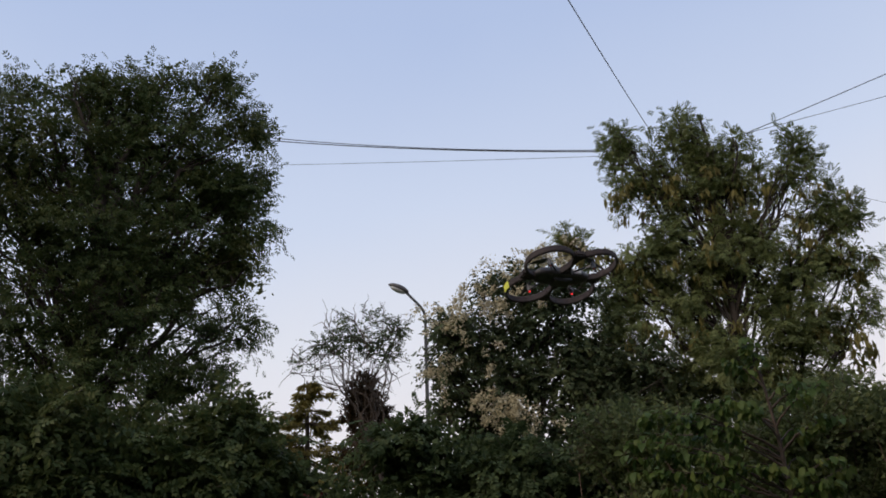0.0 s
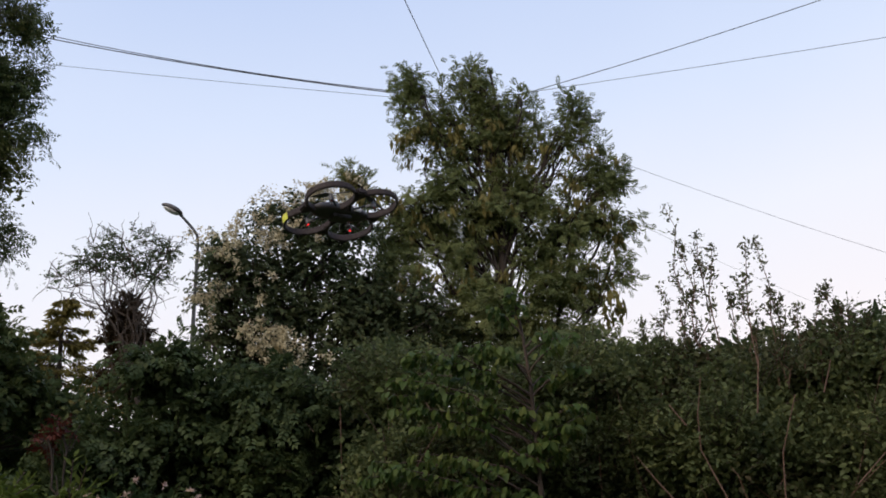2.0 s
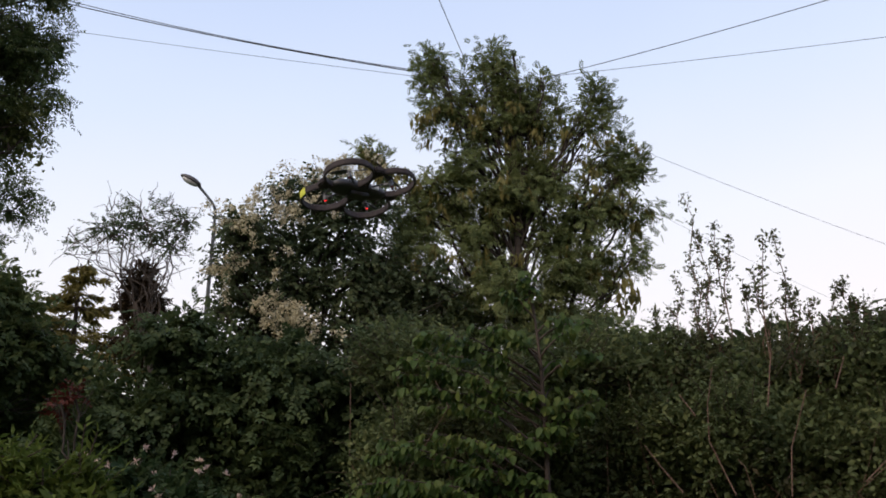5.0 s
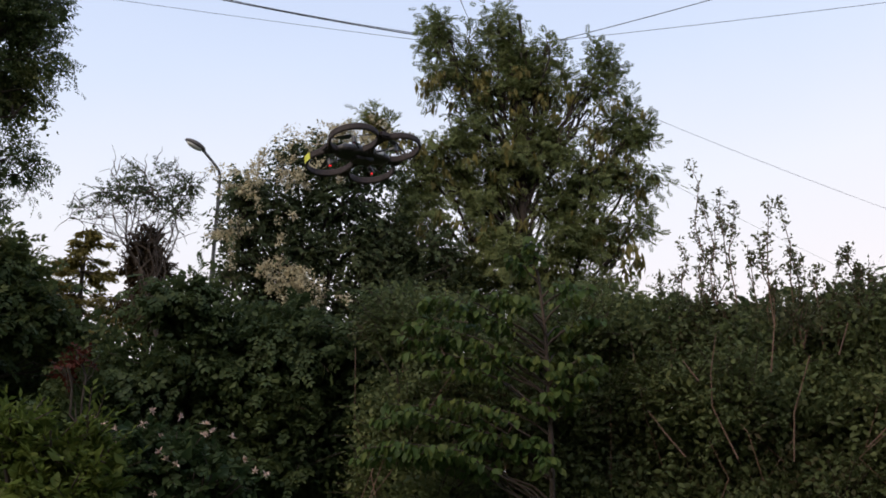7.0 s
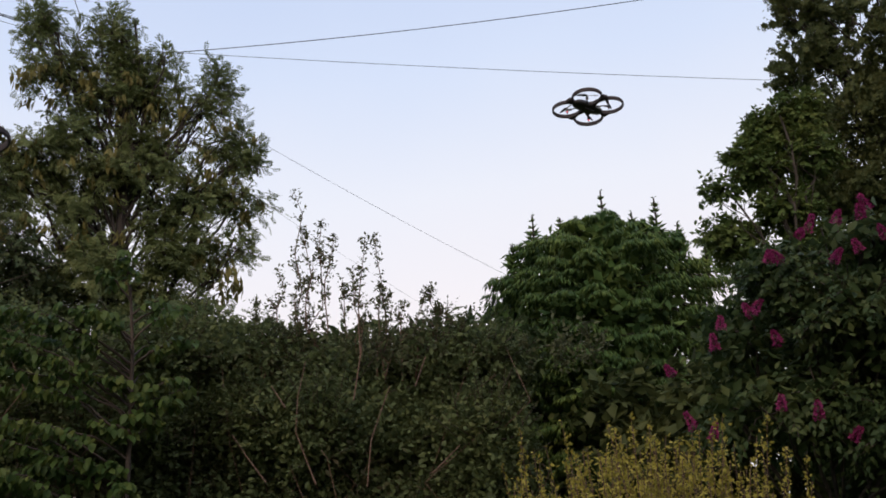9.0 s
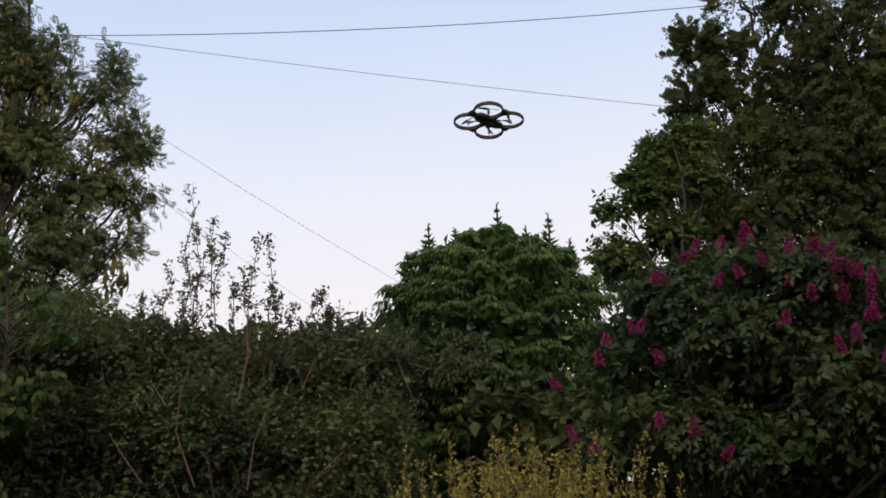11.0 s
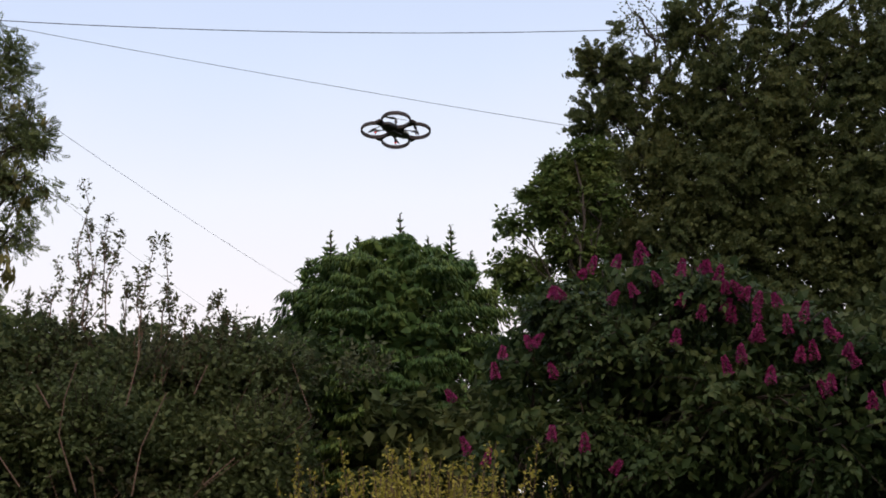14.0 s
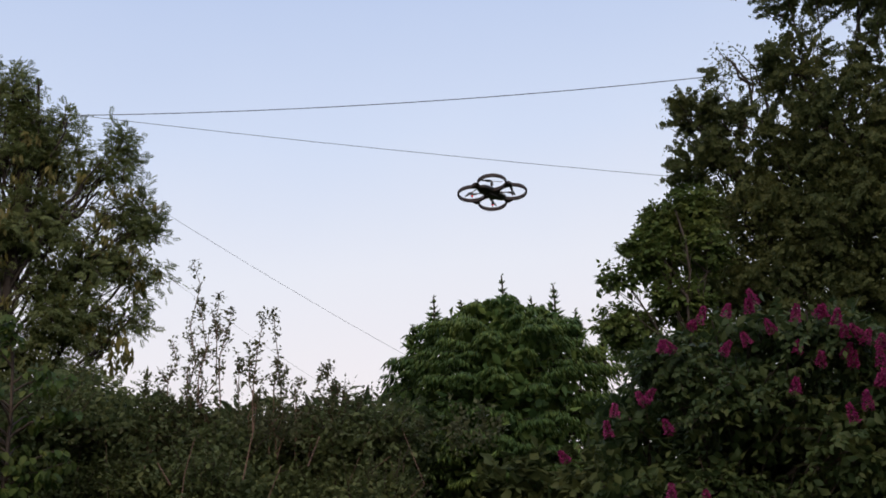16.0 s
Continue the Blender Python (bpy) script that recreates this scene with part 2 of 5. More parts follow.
def whorl(blades=8):
    """A shoot's end: blades round one point, tilted outward like a shallow cup."""
    v, f = [], []
    for i in range(blades):
        a = 2 * math.pi * i / blades
        lift = 0.45 if i % 2 else 0.05
        for x, y, z in DIAMOND[0]:
            r, h = 0.06 + x * 0.5, z * 0.5 + lift * x * 0.5
            v.append((h + 0.1, r * math.cos(a) - y * 0.55 * math.sin(a), r * math.sin(a) + y * 0.55 * math.cos(a)))
        f += [tuple(k + len(v) - 4 for k in t) for t in DIAMOND[1]]
    return np.array(v), np.array(f)


WHORL = whorl()


def scatter(shape, place, along, face, size):
    """Copies of one leaf shape as plain geometry: where, which way, facing, how long."""
    v, f = shape
    x = unit(along)
    y = unit(np.cross(face, x))
    z = np.cross(x, y)
    size = np.asarray(size)[:, None, None]
    out = place[:, None, :] + size * (v[None, :, 0:1] * x[:, None] + v[None, :, 1:2] * y[:, None] + v[None, :, 2:3] * z[:, None])
    n, k = len(place), len(v)
    faces = f[None] + (np.arange(n) * k)[:, None, None]
    return out.reshape(-1, 3), faces.reshape(-1, 3)


def shell_points(rng, lobes, density, inner=0.45, counts=None):
    """Places inside rounded boughs, thicker towards their outside; also the outward way and the bough's middle."""
    places, ways, mids = [], [], []
    for i, (x, y, z, rh, rv) in enumerate(lobes):
        n = max(16, int(counts[i] if counts else density * 4 * (rh * rv + rh * rh * 0.5)))
        d = unit(rng.normal(size=(n, 3)))
        r = rng.uniform(inner ** 2, 1.1, n) ** 0.5
        r *= 1 + 0.18 * np.sin(5 * d[:, 0] + 7 * d[:, 2] + x * 9) * np.sin(6 * d[:, 1] + z * 5)
        places.append(np.array([x, y, z]) + d * r[:, None] * np.array([rh, rh, rv]))
        ways.append(d)
        mids.append(np.repeat([[x, y, z]], n, 0))
    return np.concatenate(places), np.concatenate(ways), np.concatenate(mids)


def leafy_shoots(rng, places, ways, count, length, size, up=0.5, droop=0.2, spread=0.9, jitter=0.5):
    """Leaves on both sides of arching shoots: leaf bases, leaf ways, leaf faces, sizes, and the shoots' tips."""
    n = len(places)
    z = np.array([0, 0, 1.0])
    run = unit(ways * np.array([0.9, 0.9, 0.55]) + z * up * 0.7 + rng.normal(0, jitter * 0.6, (n, 3)))
    s = np.tile(np.linspace(0.12, 1.0, count), (n, 1)) + rng.uniform(-0.06, 0.06, (n, count))
    shoot = length * rng.uniform(0.6, 1.3, n)
    sag = (0.10 + 0.45 * droop) * shoot
    base = places[:, None] + run[:, None] * (s * shoot[:, None])[..., None] - z * (sag[:, None] * s ** 2)[..., None]
    across = unit(np.cross(run, z + rng.normal(0, 0.35, (n, 3))))
    top = np.cross(across, run)
    hand = np.where(np.arange(count) % 2, 1.0, -1.0)
    hand[-1] = 0.15
    along = unit(run[:, None] * 0.6 + across[:, None] * (hand * spread)[None, :, None] - z * droop + rng.normal(0, 0.24, (n, count, 3)))
    face = unit((top * 0.7 + ways * 0.55)[:, None] + 0.34 * rng.normal(size=(n, count, 3)))
    grow = size * (1.12 - 0.30 * s) * rng.uniform(0.75, 1.2, (n, count))
    return (base.reshape(-1, 3), along.reshape(-1, 3), face.reshape(-1, 3), grow.ravel(), places + run * shoot[:, None] - z * sag[:, None])


def crown(name, owner, base, seed, lobes, mat, shape, density, count, length, size, up=0.5, droop=0.2, spread=0.9, twigs=True, inner=0.45, core=0.0, hollow=-0.12, grain=1.7, kind="stuff", label=""):
    """Foliage of a tree or shrub: leafy shoots in the outer boughs, larger shaded leaves inside (core: how thickly), and twigs."""
    rng = np.random.default_rng(seed)
    less = 0.6 * length + 0.35 * size
    tight = [(x, y, z, max(rh - less, rh * 0.4), max(rv - less, rv * 0.4)) for x, y, z, rh, rv in lobes]
    p, w, mid = shell_points(rng, tight, 1.0, inner, [density * 4 * (q[3] * q[4] + q[3] * q[3] * 0.5) for q in lobes])
    full = np.array([noise.noise(Vector(q) * grain) for q in p]) > hollow + rng.uniform(-0.12, 0.12, len(p))
    p, w, mid = p[full], w[full], mid[full]
    b, a, f, s, tips = leafy_shoots(rng, p, w, count, length, size, up, droop, spread)
    if core:
        wide = [(x, y, z, rh * 0.84, rv * 0.84) for x, y, z, rh, rv in lobes]
        big = 1.5 * size if len(shape[0]) < 12 else 0.55 * size
        cp, cw, cm = shell_points(rng, wide, 1.0, 0.1, [core * math.pi * q[3] * q[4] / (0.15 * big * big) for q in wide])
        cv, cf = scatter(DIAMOND, cp - np.array(base), rng.normal(size=cp.shape), rng.normal(size=cp.shape), big * rng.uniform(0.6, 1.2, len(cp)))
        hang("inner_foliage", mesh_of("inner_foliage", cv, cf), mat, owner, "", "stuff")
    v, faces = scatter(shape, b - np.array(base), a, f, s)
    ob = hang(name, mesh_of(name, v, faces), mat, owner, label, kind)
    if twigs:
        t = Tubes()
        for i in range(0, len(p), 3):
            start = mid[i] * 0.5 + p[i] * 0.5
            t.add(np.array([start, p[i], tips[i]]) - np.array(base), (0.008, 0.005, 0.002), 3)
        hang("twig_growth", t.mesh("twig_growth"), twig_bark, owner, "", "stuff")
    return ob


def woody(owner, base, seed, lobes, trunk_top, trunk_r, fork=0.5, mat=None, limb_r=0.35):
    """Trunk from the ground and one tapered limb to each bough."""
    rng = np.random.default_rng(seed)
    mat = mat or bark
    b = np.array(base, float)
    top = np.array(trunk_top, float)
    spine = bend(rng, b, top, 9, 0.012)
    t = Tubes()
    t.add(spine - b, trunk_r * np.linspace(1.15, 0.12, 9) + np.array([trunk_r * 0.35] + [0] * 8), 10)
    hang("trunk", t.mesh("trunk"), mat, owner, smooth=True)
    for x, y, z, rh, rv in lobes:
        h = max(0.15, min(0.97, (z - rv - 0.35 * math.hypot(x - b[0], y - b[1]) - b[2]) / (top[2] - b[2]) * (0.6 + 0.4 * fork)))
        i = h * 8
        a = spine[int(i)] * (1 - i % 1) + spine[min(8, int(i) + 1)] * (i % 1)
        q = Tubes()
        r = trunk_r * limb_r * (1.1 - 0.6 * h)
        path = bend(rng, a, (x, y, z + rv * 0.4), 7, 0.035, 0.05)
        q.add(path - b, np.linspace(r, 0.012, 7), 6)
        for k in range(5):
            d = unit(rng.normal(size=3) + np.array([0, 0, 0.5])) * np.array([rh, rh, rv]) * 0.85
            j = rng.integers(2, 6)
            q.add(bend(rng, path[j], np.array([x, y, z]) + d, 5, 0.05) - b, np.linspace(r * 0.4, 0.005, 5), 4)
        hang("limb", q.mesh("limb"), mat, owner, smooth=True)


# ---------------------------------------------------------------- ground
gb_ = bmesh.new()
bmesh.ops.create_grid(gb_, x_segments=60, y_segments=60, size=600)
for vert in gb_.verts:
    d = vert.co.length
    if d > 60:
        vert.co.z = 0.6 * noise.noise(vert.co * 0.01)
ground_me = bpy.data.meshes.new("ground")
gb_.to_mesh(ground_me)
gb_.free()
ground_me.materials.append(turf)
tagged(new("ground", ground_me), "mown green garden lawn under the shrubs", "lawn", kind="structure")

# assumed wall behind the camera, never seen; added to block low sky light
render_coat = rough_material("brown_brick", (0.12, 0.075, 0.055), (0.20, 0.13, 0.10), 14, 0.9)
wb = bmesh.new()
bmesh.ops.create_cube(wb, size=1, matrix=Matrix.Translation((1.5, -4.15, 3.2)) @ Matrix.Diagonal((22, 0.3, 6.4, 1)))
wall_me = bpy.data.meshes.new("sky_block_wall")
wb.to_mesh(wall_me)
wb.free()
wall_me.materials.append(render_coat)
tagged(new("sky_block_wall", wall_me), "plain brown brick wall, added out of view to shade the garden from low sky", "wall", kind="structure")

# ---------------------------------------------------------------- tall trees
ASH_TOP = [
    (1.05, 10.95, 7.75, 0.19, 0.34),
    (1.88, 10.84, 7.74, 0.23, 0.45),
    (2.44, 10.73, 7.46, 0.19, 0.33),
    (3.10, 10.55, 7.29, 0.17, 0.30),
    (1.21, 10.93, 7.09, 0.34, 0.34),
    (1.95, 10.83, 6.94, 0.42, 0.44),
    (2.55, 10.70, 6.81, 0.30, 0.34),
    (3.23, 10.51, 6.43, 0.35, 0.32),
    (0.34, 10.99, 6.47, 0.11, 0.18),
    (0.70, 10.98, 6.22, 0.29, 0.23),
]
ASH_LOW = [
    (1.30, 10.92, 6.07, 0.47, 0.43),
    (2.08, 10.80, 5.96, 0.49, 0.45),
    (2.92, 10.60, 5.83, 0.45, 0.41),
    (3.45, 10.45, 5.79, 0.23, 0.29),
    (1.05, 10.95, 5.31, 0.46, 0.35),
    (1.84, 10.84, 5.14, 0.40, 0.35),
    (2.88, 10.62, 5.16, 0.35, 0.27),
    (3.23, 10.52, 4.84, 0.23, 0.26),
    (0.59, 10.98, 4.98, 0.36, 0.33),
    (2.16, 10.78, 4.49, 0.36, 0.30),
    (1.32, 10.92, 4.59, 0.49, 0.30),
]
ASH_FILL = [
    (1.61, 10.88, 6.45, 0.35, 0.29),
    (2.54, 10.70, 6.19, 0.32, 0.29),
    (0.90, 10.96, 5.74, 0.37, 0.29),
    (1.71, 10.87, 5.57, 0.41, 0.28),
    (2.53, 10.71, 5.45, 0.35, 0.28),
    (1.65, 10.88, 4.28, 0.49, 0.24),
    (2.61, 10.69, 4.65, 0.32, 0.26),
    (2.98, 10.59, 4.43, 0.26, 0.22),
    (0.80, 10.97, 4.44, 0.42, 0.24),
    (3.37, 10.47, 5.21, 0.20, 0.23),
]
ASH_MORE = [
    (2.10, 10.79, 7.42, 0.24, 0.38),
    (2.22, 10.77, 6.95, 0.27, 0.40),
    (1.98, 10.80, 7.15, 0.27, 0.40),
    (1.60, 10.88, 7.21, 0.20, 0.31),
    (2.19, 10.78, 7.09, 0.23, 0.36),
    (2.85, 10.62, 6.83, 0.20, 0.30),
    (1.47, 10.90, 6.63, 0.28, 0.28),
    (2.28, 10.76, 6.36, 0.31, 0.28),
    (3.09, 10.56, 6.96, 0.20, 0.28),
    (1.07, 10.95, 7.48, 0.22, 0.29),
    (1.88, 10.84, 7.36, 0.24, 0.36),
    (3.41, 10.46, 6.20, 0.25, 0.25),
]
ASH_SKIRT = [
    (0.55, 10.9, 4.60, 0.40, 0.28), (1.10, 10.8, 4.15, 0.45, 0.28), (2.35, 10.6, 4.10, 0.40, 0.28), (2.85, 10.5, 4.05, 0.36, 0.26), (3.25, 10.4, 4.15, 0.28, 0.26), (1.80, 10.6, 4.75, 0.40, 0.30), (2.60, 10.5, 4.95, 0.36, 0.28),
]
# tip and length of each leading shoot
ASH_PLUMES = [
    (1.04, 10.95, 8.08, 0.60), (1.20, 10.94, 7.92, 0.60), (1.52, 10.90, 7.85, 0.55), (1.88, 10.84, 8.16, 0.70), (1.72, 10.84, 7.90, 0.55), (2.02, 10.82, 7.88, 0.60), (2.44, 10.72, 7.78, 0.60),
    (2.62, 10.68, 7.52, 0.55), (3.05, 10.58, 7.62, 0.65), (3.20, 10.55, 7.42, 0.55), (3.42, 10.45, 6.90, 0.50), (0.34, 10.99, 6.75, 0.45), (0.52, 10.98, 6.62, 0.45), (3.60, 10.40, 6.55, 0.45),
]
ASH_SPIRES = [
    (1.04, 10.95, 7.84, 0.07, 0.19),
    (1.16, 10.94, 7.65, 0.10, 0.19),
    (1.49, 10.90, 7.61, 0.08, 0.17),
    (1.88, 10.84, 7.85, 0.08, 0.20),
    (1.96, 10.82, 7.60, 0.11, 0.20),
    (2.48, 10.72, 7.48, 0.08, 0.22),
    (2.63, 10.68, 7.23, 0.08, 0.19),
    (2.92, 10.61, 6.63, 0.08, 0.15),
]


def ash_tree():
    base = (2.3, 10.7, 0.0)
    o = thing("ash_tree", base, "tall ash tree with feathery leaves and brown keys", "tree")
    lobes = ASH_TOP + ASH_LOW + ASH_FILL + ASH_MORE + ASH_SPIRES
    woody(o, base, 3, lobes, (2.1, 10.75, 8.0), 0.11, 0.55, None, 0.24)
    crown("crown", o, base, 11, ASH_LOW + ASH_FILL + ASH_SKIRT, ash_leaf, ASH_LEAF, 84, 7, 0.32, 0.140, up=0.35, droop=0.40, inner=0.1, core=0.4, hollow=-0.18, grain=2.6)
    crown("upper_crown", o, base, 13, ASH_TOP + ASH_MORE, ash_leaf, ASH_LEAF, 80, 6, 0.28, 0.130, up=0.9, droop=0.25, inner=0.1, core=0.30, hollow=-0.10, grain=2.8)
    # feathery plumes on the leading shoots
    rng = np.random.default_rng(14)
    b = np.array(base)
    for x, y, z, h in ASH_PLUMES:
        top = np.array([x, y, z])
        path = bend(rng, top - np.array([rng.normal(0, 0.05), 0, h]), top, 6, 0.02)
        q = Tubes()
        q.add(path - b, np.linspace(0.012, 0.003, 6), 5)
        stem = hang("plume", q.mesh("plume"), twig_bark, o, "upright feathery leading shoot")
        n = 34
        s = np.sort(rng.uniform(0.15, 1.0, n))
        at = np.array([np.interp(s, np.linspace(0, 1, 6), path[:, c]) for c in range(3)]).T
        turn = rng.uniform(0, 2 * math.pi, n)
        way = np.array([np.cos(turn), np.sin(turn), 0.25 + 0.9 * s]).T
        v, f = scatter(ASH_LEAF, at - b, way, np.array([0, 0, 1.0]) + rng.normal(0, 0.3, (n, 3)), (0.19 - 0.07 * s) * rng.uniform(0.8, 1.15, n))
        hang("plume_foliage", mesh_of("plume_foliage", v, f), ash_leaf, stem, kind="stuff")
    rng = np.random.default_rng(12)
    p, w, mid = shell_points(rng, ASH_TOP[4:] + ASH_LOW, 14, 0.7)
    n = 9
    b = np.repeat(p, n, 0) + rng.normal(0, 0.035, (len(p) * n, 3))
    a = np.array([0, 0, -1.0]) + rng.normal(0, 0.28, b.shape)
    v, f = scatter(NARROW, b - np.array(base), a, rng.normal(size=b.shape), rng.uniform(0.09, 0.16, len(b)))
    hang("seed_growth", mesh_of("seed_growth", v, f), ash_key, o, "hanging bunches of brown ash keys", "stuff")


ash_tree()

LEFT_TOP = [
    (-4.99, 10.91, 9.41, 0.50, 0.31),
    (-4.35, 11.18, 9.33, 0.43, 0.37),
    (-6.01, 10.39, 9.08, 0.53, 0.29),
    (-5.56, 10.64, 8.92, 0.65, 0.45),
    (-6.51, 10.08, 8.72, 0.52, 0.36),
    (-3.96, 11.33, 8.73, 0.44, 0.36),
    (-6.08, 10.35, 7.98, 0.86, 0.63),
    (-4.85, 10.98, 8.39, 0.88, 0.64),
    (-4.05, 11.30, 7.75, 0.55, 0.47),
    (-3.82, 11.38, 7.30, 0.40, 0.35),
]
LEFT_LOW = [
    (-5.67, 10.57, 6.93, 0.91, 0.76),
    (-4.54, 11.11, 6.83, 0.83, 0.64),
    (-3.82, 11.38, 6.56, 0.39, 0.41),
    (-6.07, 10.35, 5.81, 0.88, 0.73),
    (-4.97, 10.92, 5.79, 0.95, 0.66),
    (-3.95, 11.33, 5.82, 0.44, 0.22),
    (-5.42, 10.71, 4.96, 1.01, 0.58),
    (-4.36, 11.18, 5.10, 0.58, 0.43),
    (-7.16, 9.63, 7.85, 0.86, 0.86),
    (-6.96, 9.77, 6.38, 0.82, 0.82),
    (-6.78, 9.90, 5.02, 0.79, 0.79),
]
LEFT_FILL = [
    (-5.32, 10.76, 7.75, 0.70, 0.55),
    (-4.69, 11.04, 7.63, 0.62, 0.47),
    (-6.42, 10.14, 6.94, 0.68, 0.68),
    (-4.07, 11.29, 6.75, 0.45, 0.45),
    (-5.15, 10.84, 6.45, 0.75, 0.60),
    (-6.61, 10.01, 7.69, 0.62, 0.62),
    (-3.85, 11.37, 7.98, 0.31, 0.31),
]


def left_tree():
    base = (-5.5, 10.7, 0.0)
    o = thing("broadleaf_tree", base, "tall dense dark green broadleaf tree", "tree")
    lobes = LEFT_TOP + LEFT_LOW + LEFT_FILL
    woody(o, base, 4, lobes, (-5.5, 10.5, 8.6), 0.2, 0.5)
    crown("crown", o, base, 21, lobes, left_leaf, ROWAN_LEAF, 54, 8, 0.38, 0.150, up=0.4, droop=0.25, core=0.6, hollow=-0.14, grain=1.6)


left_tree()

RIGHT_TOP = [
    (10.76, 7.30, 9.56, 0.42, 0.48),
    (10.42, 7.77, 8.86, 0.50, 0.39),
    (11.25, 6.51, 9.36, 0.66, 0.70),
    (11.80, 5.45, 9.11, 0.74, 0.69),
    (12.14, 4.64, 8.44, 0.76, 0.76),
    (10.42, 7.77, 8.02, 0.59, 0.50),
    (10.85, 7.17, 8.26, 0.84, 0.68),
    (11.45, 6.16, 8.18, 1.01, 0.84),
    (11.91, 5.21, 7.63, 0.99, 0.83),
    (11.33, 6.38, 10.61, 0.73, 0.64),
    (11.90, 5.24, 10.48, 1.00, 0.73),
    (12.31, 4.19, 9.83, 0.98, 0.80),
]
RIGHT_LOW = [
    (10.15, 8.13, 7.20, 0.49, 0.41),
    (10.71, 7.37, 7.04, 0.90, 0.65),
    (11.38, 6.29, 6.73, 1.05, 0.81),
    (11.92, 5.18, 6.22, 1.04, 0.80),
    (11.15, 6.69, 5.71, 0.94, 0.63),
    (11.78, 5.49, 5.11, 0.93, 0.62),
    (12.35, 4.06, 7.93, 1.00, 0.92),
    (12.26, 4.31, 6.14, 0.95, 0.87),
    (12.20, 4.50, 4.83, 0.93, 0.77),
    (10.49, 7.67, 6.05, 0.63, 0.48),
]
RIGHT_FILL = [
    (11.61, 5.85, 5.85, 0.87, 0.63),
    (10.89, 7.10, 6.25, 0.72, 0.56),
    (11.58, 5.91, 7.26, 0.90, 0.74),
    (11.11, 6.75, 7.48, 0.82, 0.66),
    (12.16, 4.59, 6.83, 0.89, 0.81),
    (12.09, 4.77, 5.46, 0.86, 0.70),
    (10.47, 7.71, 6.65, 0.64, 0.48),
]


def right_tree():
    base = (12.2, 6.6, 0.0)
    o = thing("broadleaf_tree", base, "very tall spreading dark green tree with bare lower limbs", "tree")
    lobes = RIGHT_TOP + RIGHT_LOW
    woody(o, base, 5, lobes, (12.0, 6.8, 10.0), 0.26, 0.4)
    crown("crown", o, base, 31, RIGHT_LOW + RIGHT_FILL, right_leaf, WHORL, 44, 7, 0.32, 0.115, up=0.4, droop=0.25, core=1.2, hollow=-0.30)
    crown("upper_crown", o, base, 32, RIGHT_TOP, right_leaf, WHORL, 78, 7, 0.30, 0.105, up=0.5, droop=0.2, core=0.3, hollow=-0.08, grain=2.0)


right_tree()

SYCAMORE = [
    (8.98, 7.38, 6.58, 0.34, 0.30),
    (9.22, 7.10, 6.80, 0.34, 0.30),
    (8.78, 7.55, 6.30, 0.32, 0.28),
    (9.20, 7.05, 6.20, 0.42, 0.35),
    (8.45, 7.80, 5.82, 0.33, 0.18),
    (8.51, 7.73, 5.23, 0.42, 0.33),
    (8.81, 7.40, 6.07, 0.37, 0.34),
    (8.95, 7.23, 5.49, 0.42, 0.35),
    (8.71, 7.51, 4.79, 0.41, 0.31),
    (9.14, 6.98, 4.97, 0.48, 0.35),
]


def sycamore():
    base = (9.0, 6.9, 0.0)
    o = thing("sycamore_tree", base, "young sycamore with fresh bright green leaves", "tree")
    woody(o, base, 6, SYCAMORE, (8.8, 6.9, 4.8), 0.09, 0.6)
    crown("crown", o, base, 41, SYCAMORE, syc_leaf, LEAF, 200, 9, 0.22, 0.085, up=0.3, droop=0.3, core=1.2, hollow=-0.4)


sycamore()

HAWTHORN = [
    (1.05, 10.60, 4.80, 0.42, 0.32),
    (1.40, 10.60, 4.50, 0.38, 0.30),
    (0.85, 10.60, 4.38, 0.42, 0.30),
    (0.55, 10.60, 4.65, 0.40, 0.32),
    (1.20, 10.58, 4.20, 0.42, 0.26),
    (0.60, 10.58, 4.15, 0.42, 0.26),
    (-1.12, 10.20, 5.22, 0.30, 0.22),
    (-1.10, 10.20, 4.78, 0.28, 0.26),
    (-0.95, 10.20, 4.40, 0.26, 0.24),
    (-0.12, 10.50, 5.85, 0.43, 0.29),
    (-0.53, 10.49, 5.71, 0.36, 0.26),
    (-1.03, 10.45, 5.36, 0.30, 0.18),
    (-0.77, 10.47, 5.11, 0.51, 0.35),
    (-0.03, 10.50, 5.30, 0.55, 0.42),
    (0.37, 10.49, 5.70, 0.29, 0.29),
    (-1.15, 10.44, 4.82, 0.20, 0.25),
    (-0.49, 10.49, 4.64, 0.54, 0.38),
    (0.13, 10.50, 4.67, 0.51, 0.38),
    (-0.59, 10.48, 4.18, 0.37, 0.25),
    (0.40, 10.49, 5.02, 0.38, 0.38),
    (-0.15, 10.50, 4.08, 0.62, 0.31),
    (0.39, 10.49, 4.29, 0.44, 0.38),
    (-1.17, 10.43, 4.37, 0.18, 0.22),
    (-0.88, 10.46, 4.10, 0.26, 0.19),
]


# middle, half width and number of flowering sprays
BLOSSOM = [
    (-1.12, 9.95, 5.22, 0.10, 5), (-1.00, 9.95, 5.36, 0.12, 8), (-0.78, 10.00, 5.42, 0.14, 7), (-0.36, 10.02, 5.88, 0.14, 6), (-0.12, 10.05, 6.00, 0.12, 7),
    (0.12, 10.05, 5.96, 0.14, 6), (-0.62, 10.00, 4.30, 0.14, 7), (-0.42, 10.00, 4.20, 0.14, 9), (-0.24, 10.02, 4.06, 0.12, 6), (-0.48, 10.0, 4.40, 0.14, 6),
    (-1.10, 9.95, 4.66, 0.10, 4), (-0.80, 9.95, 4.85, 0.2, 5), (-0.2, 9.95, 5.55, 0.25, 5),
]


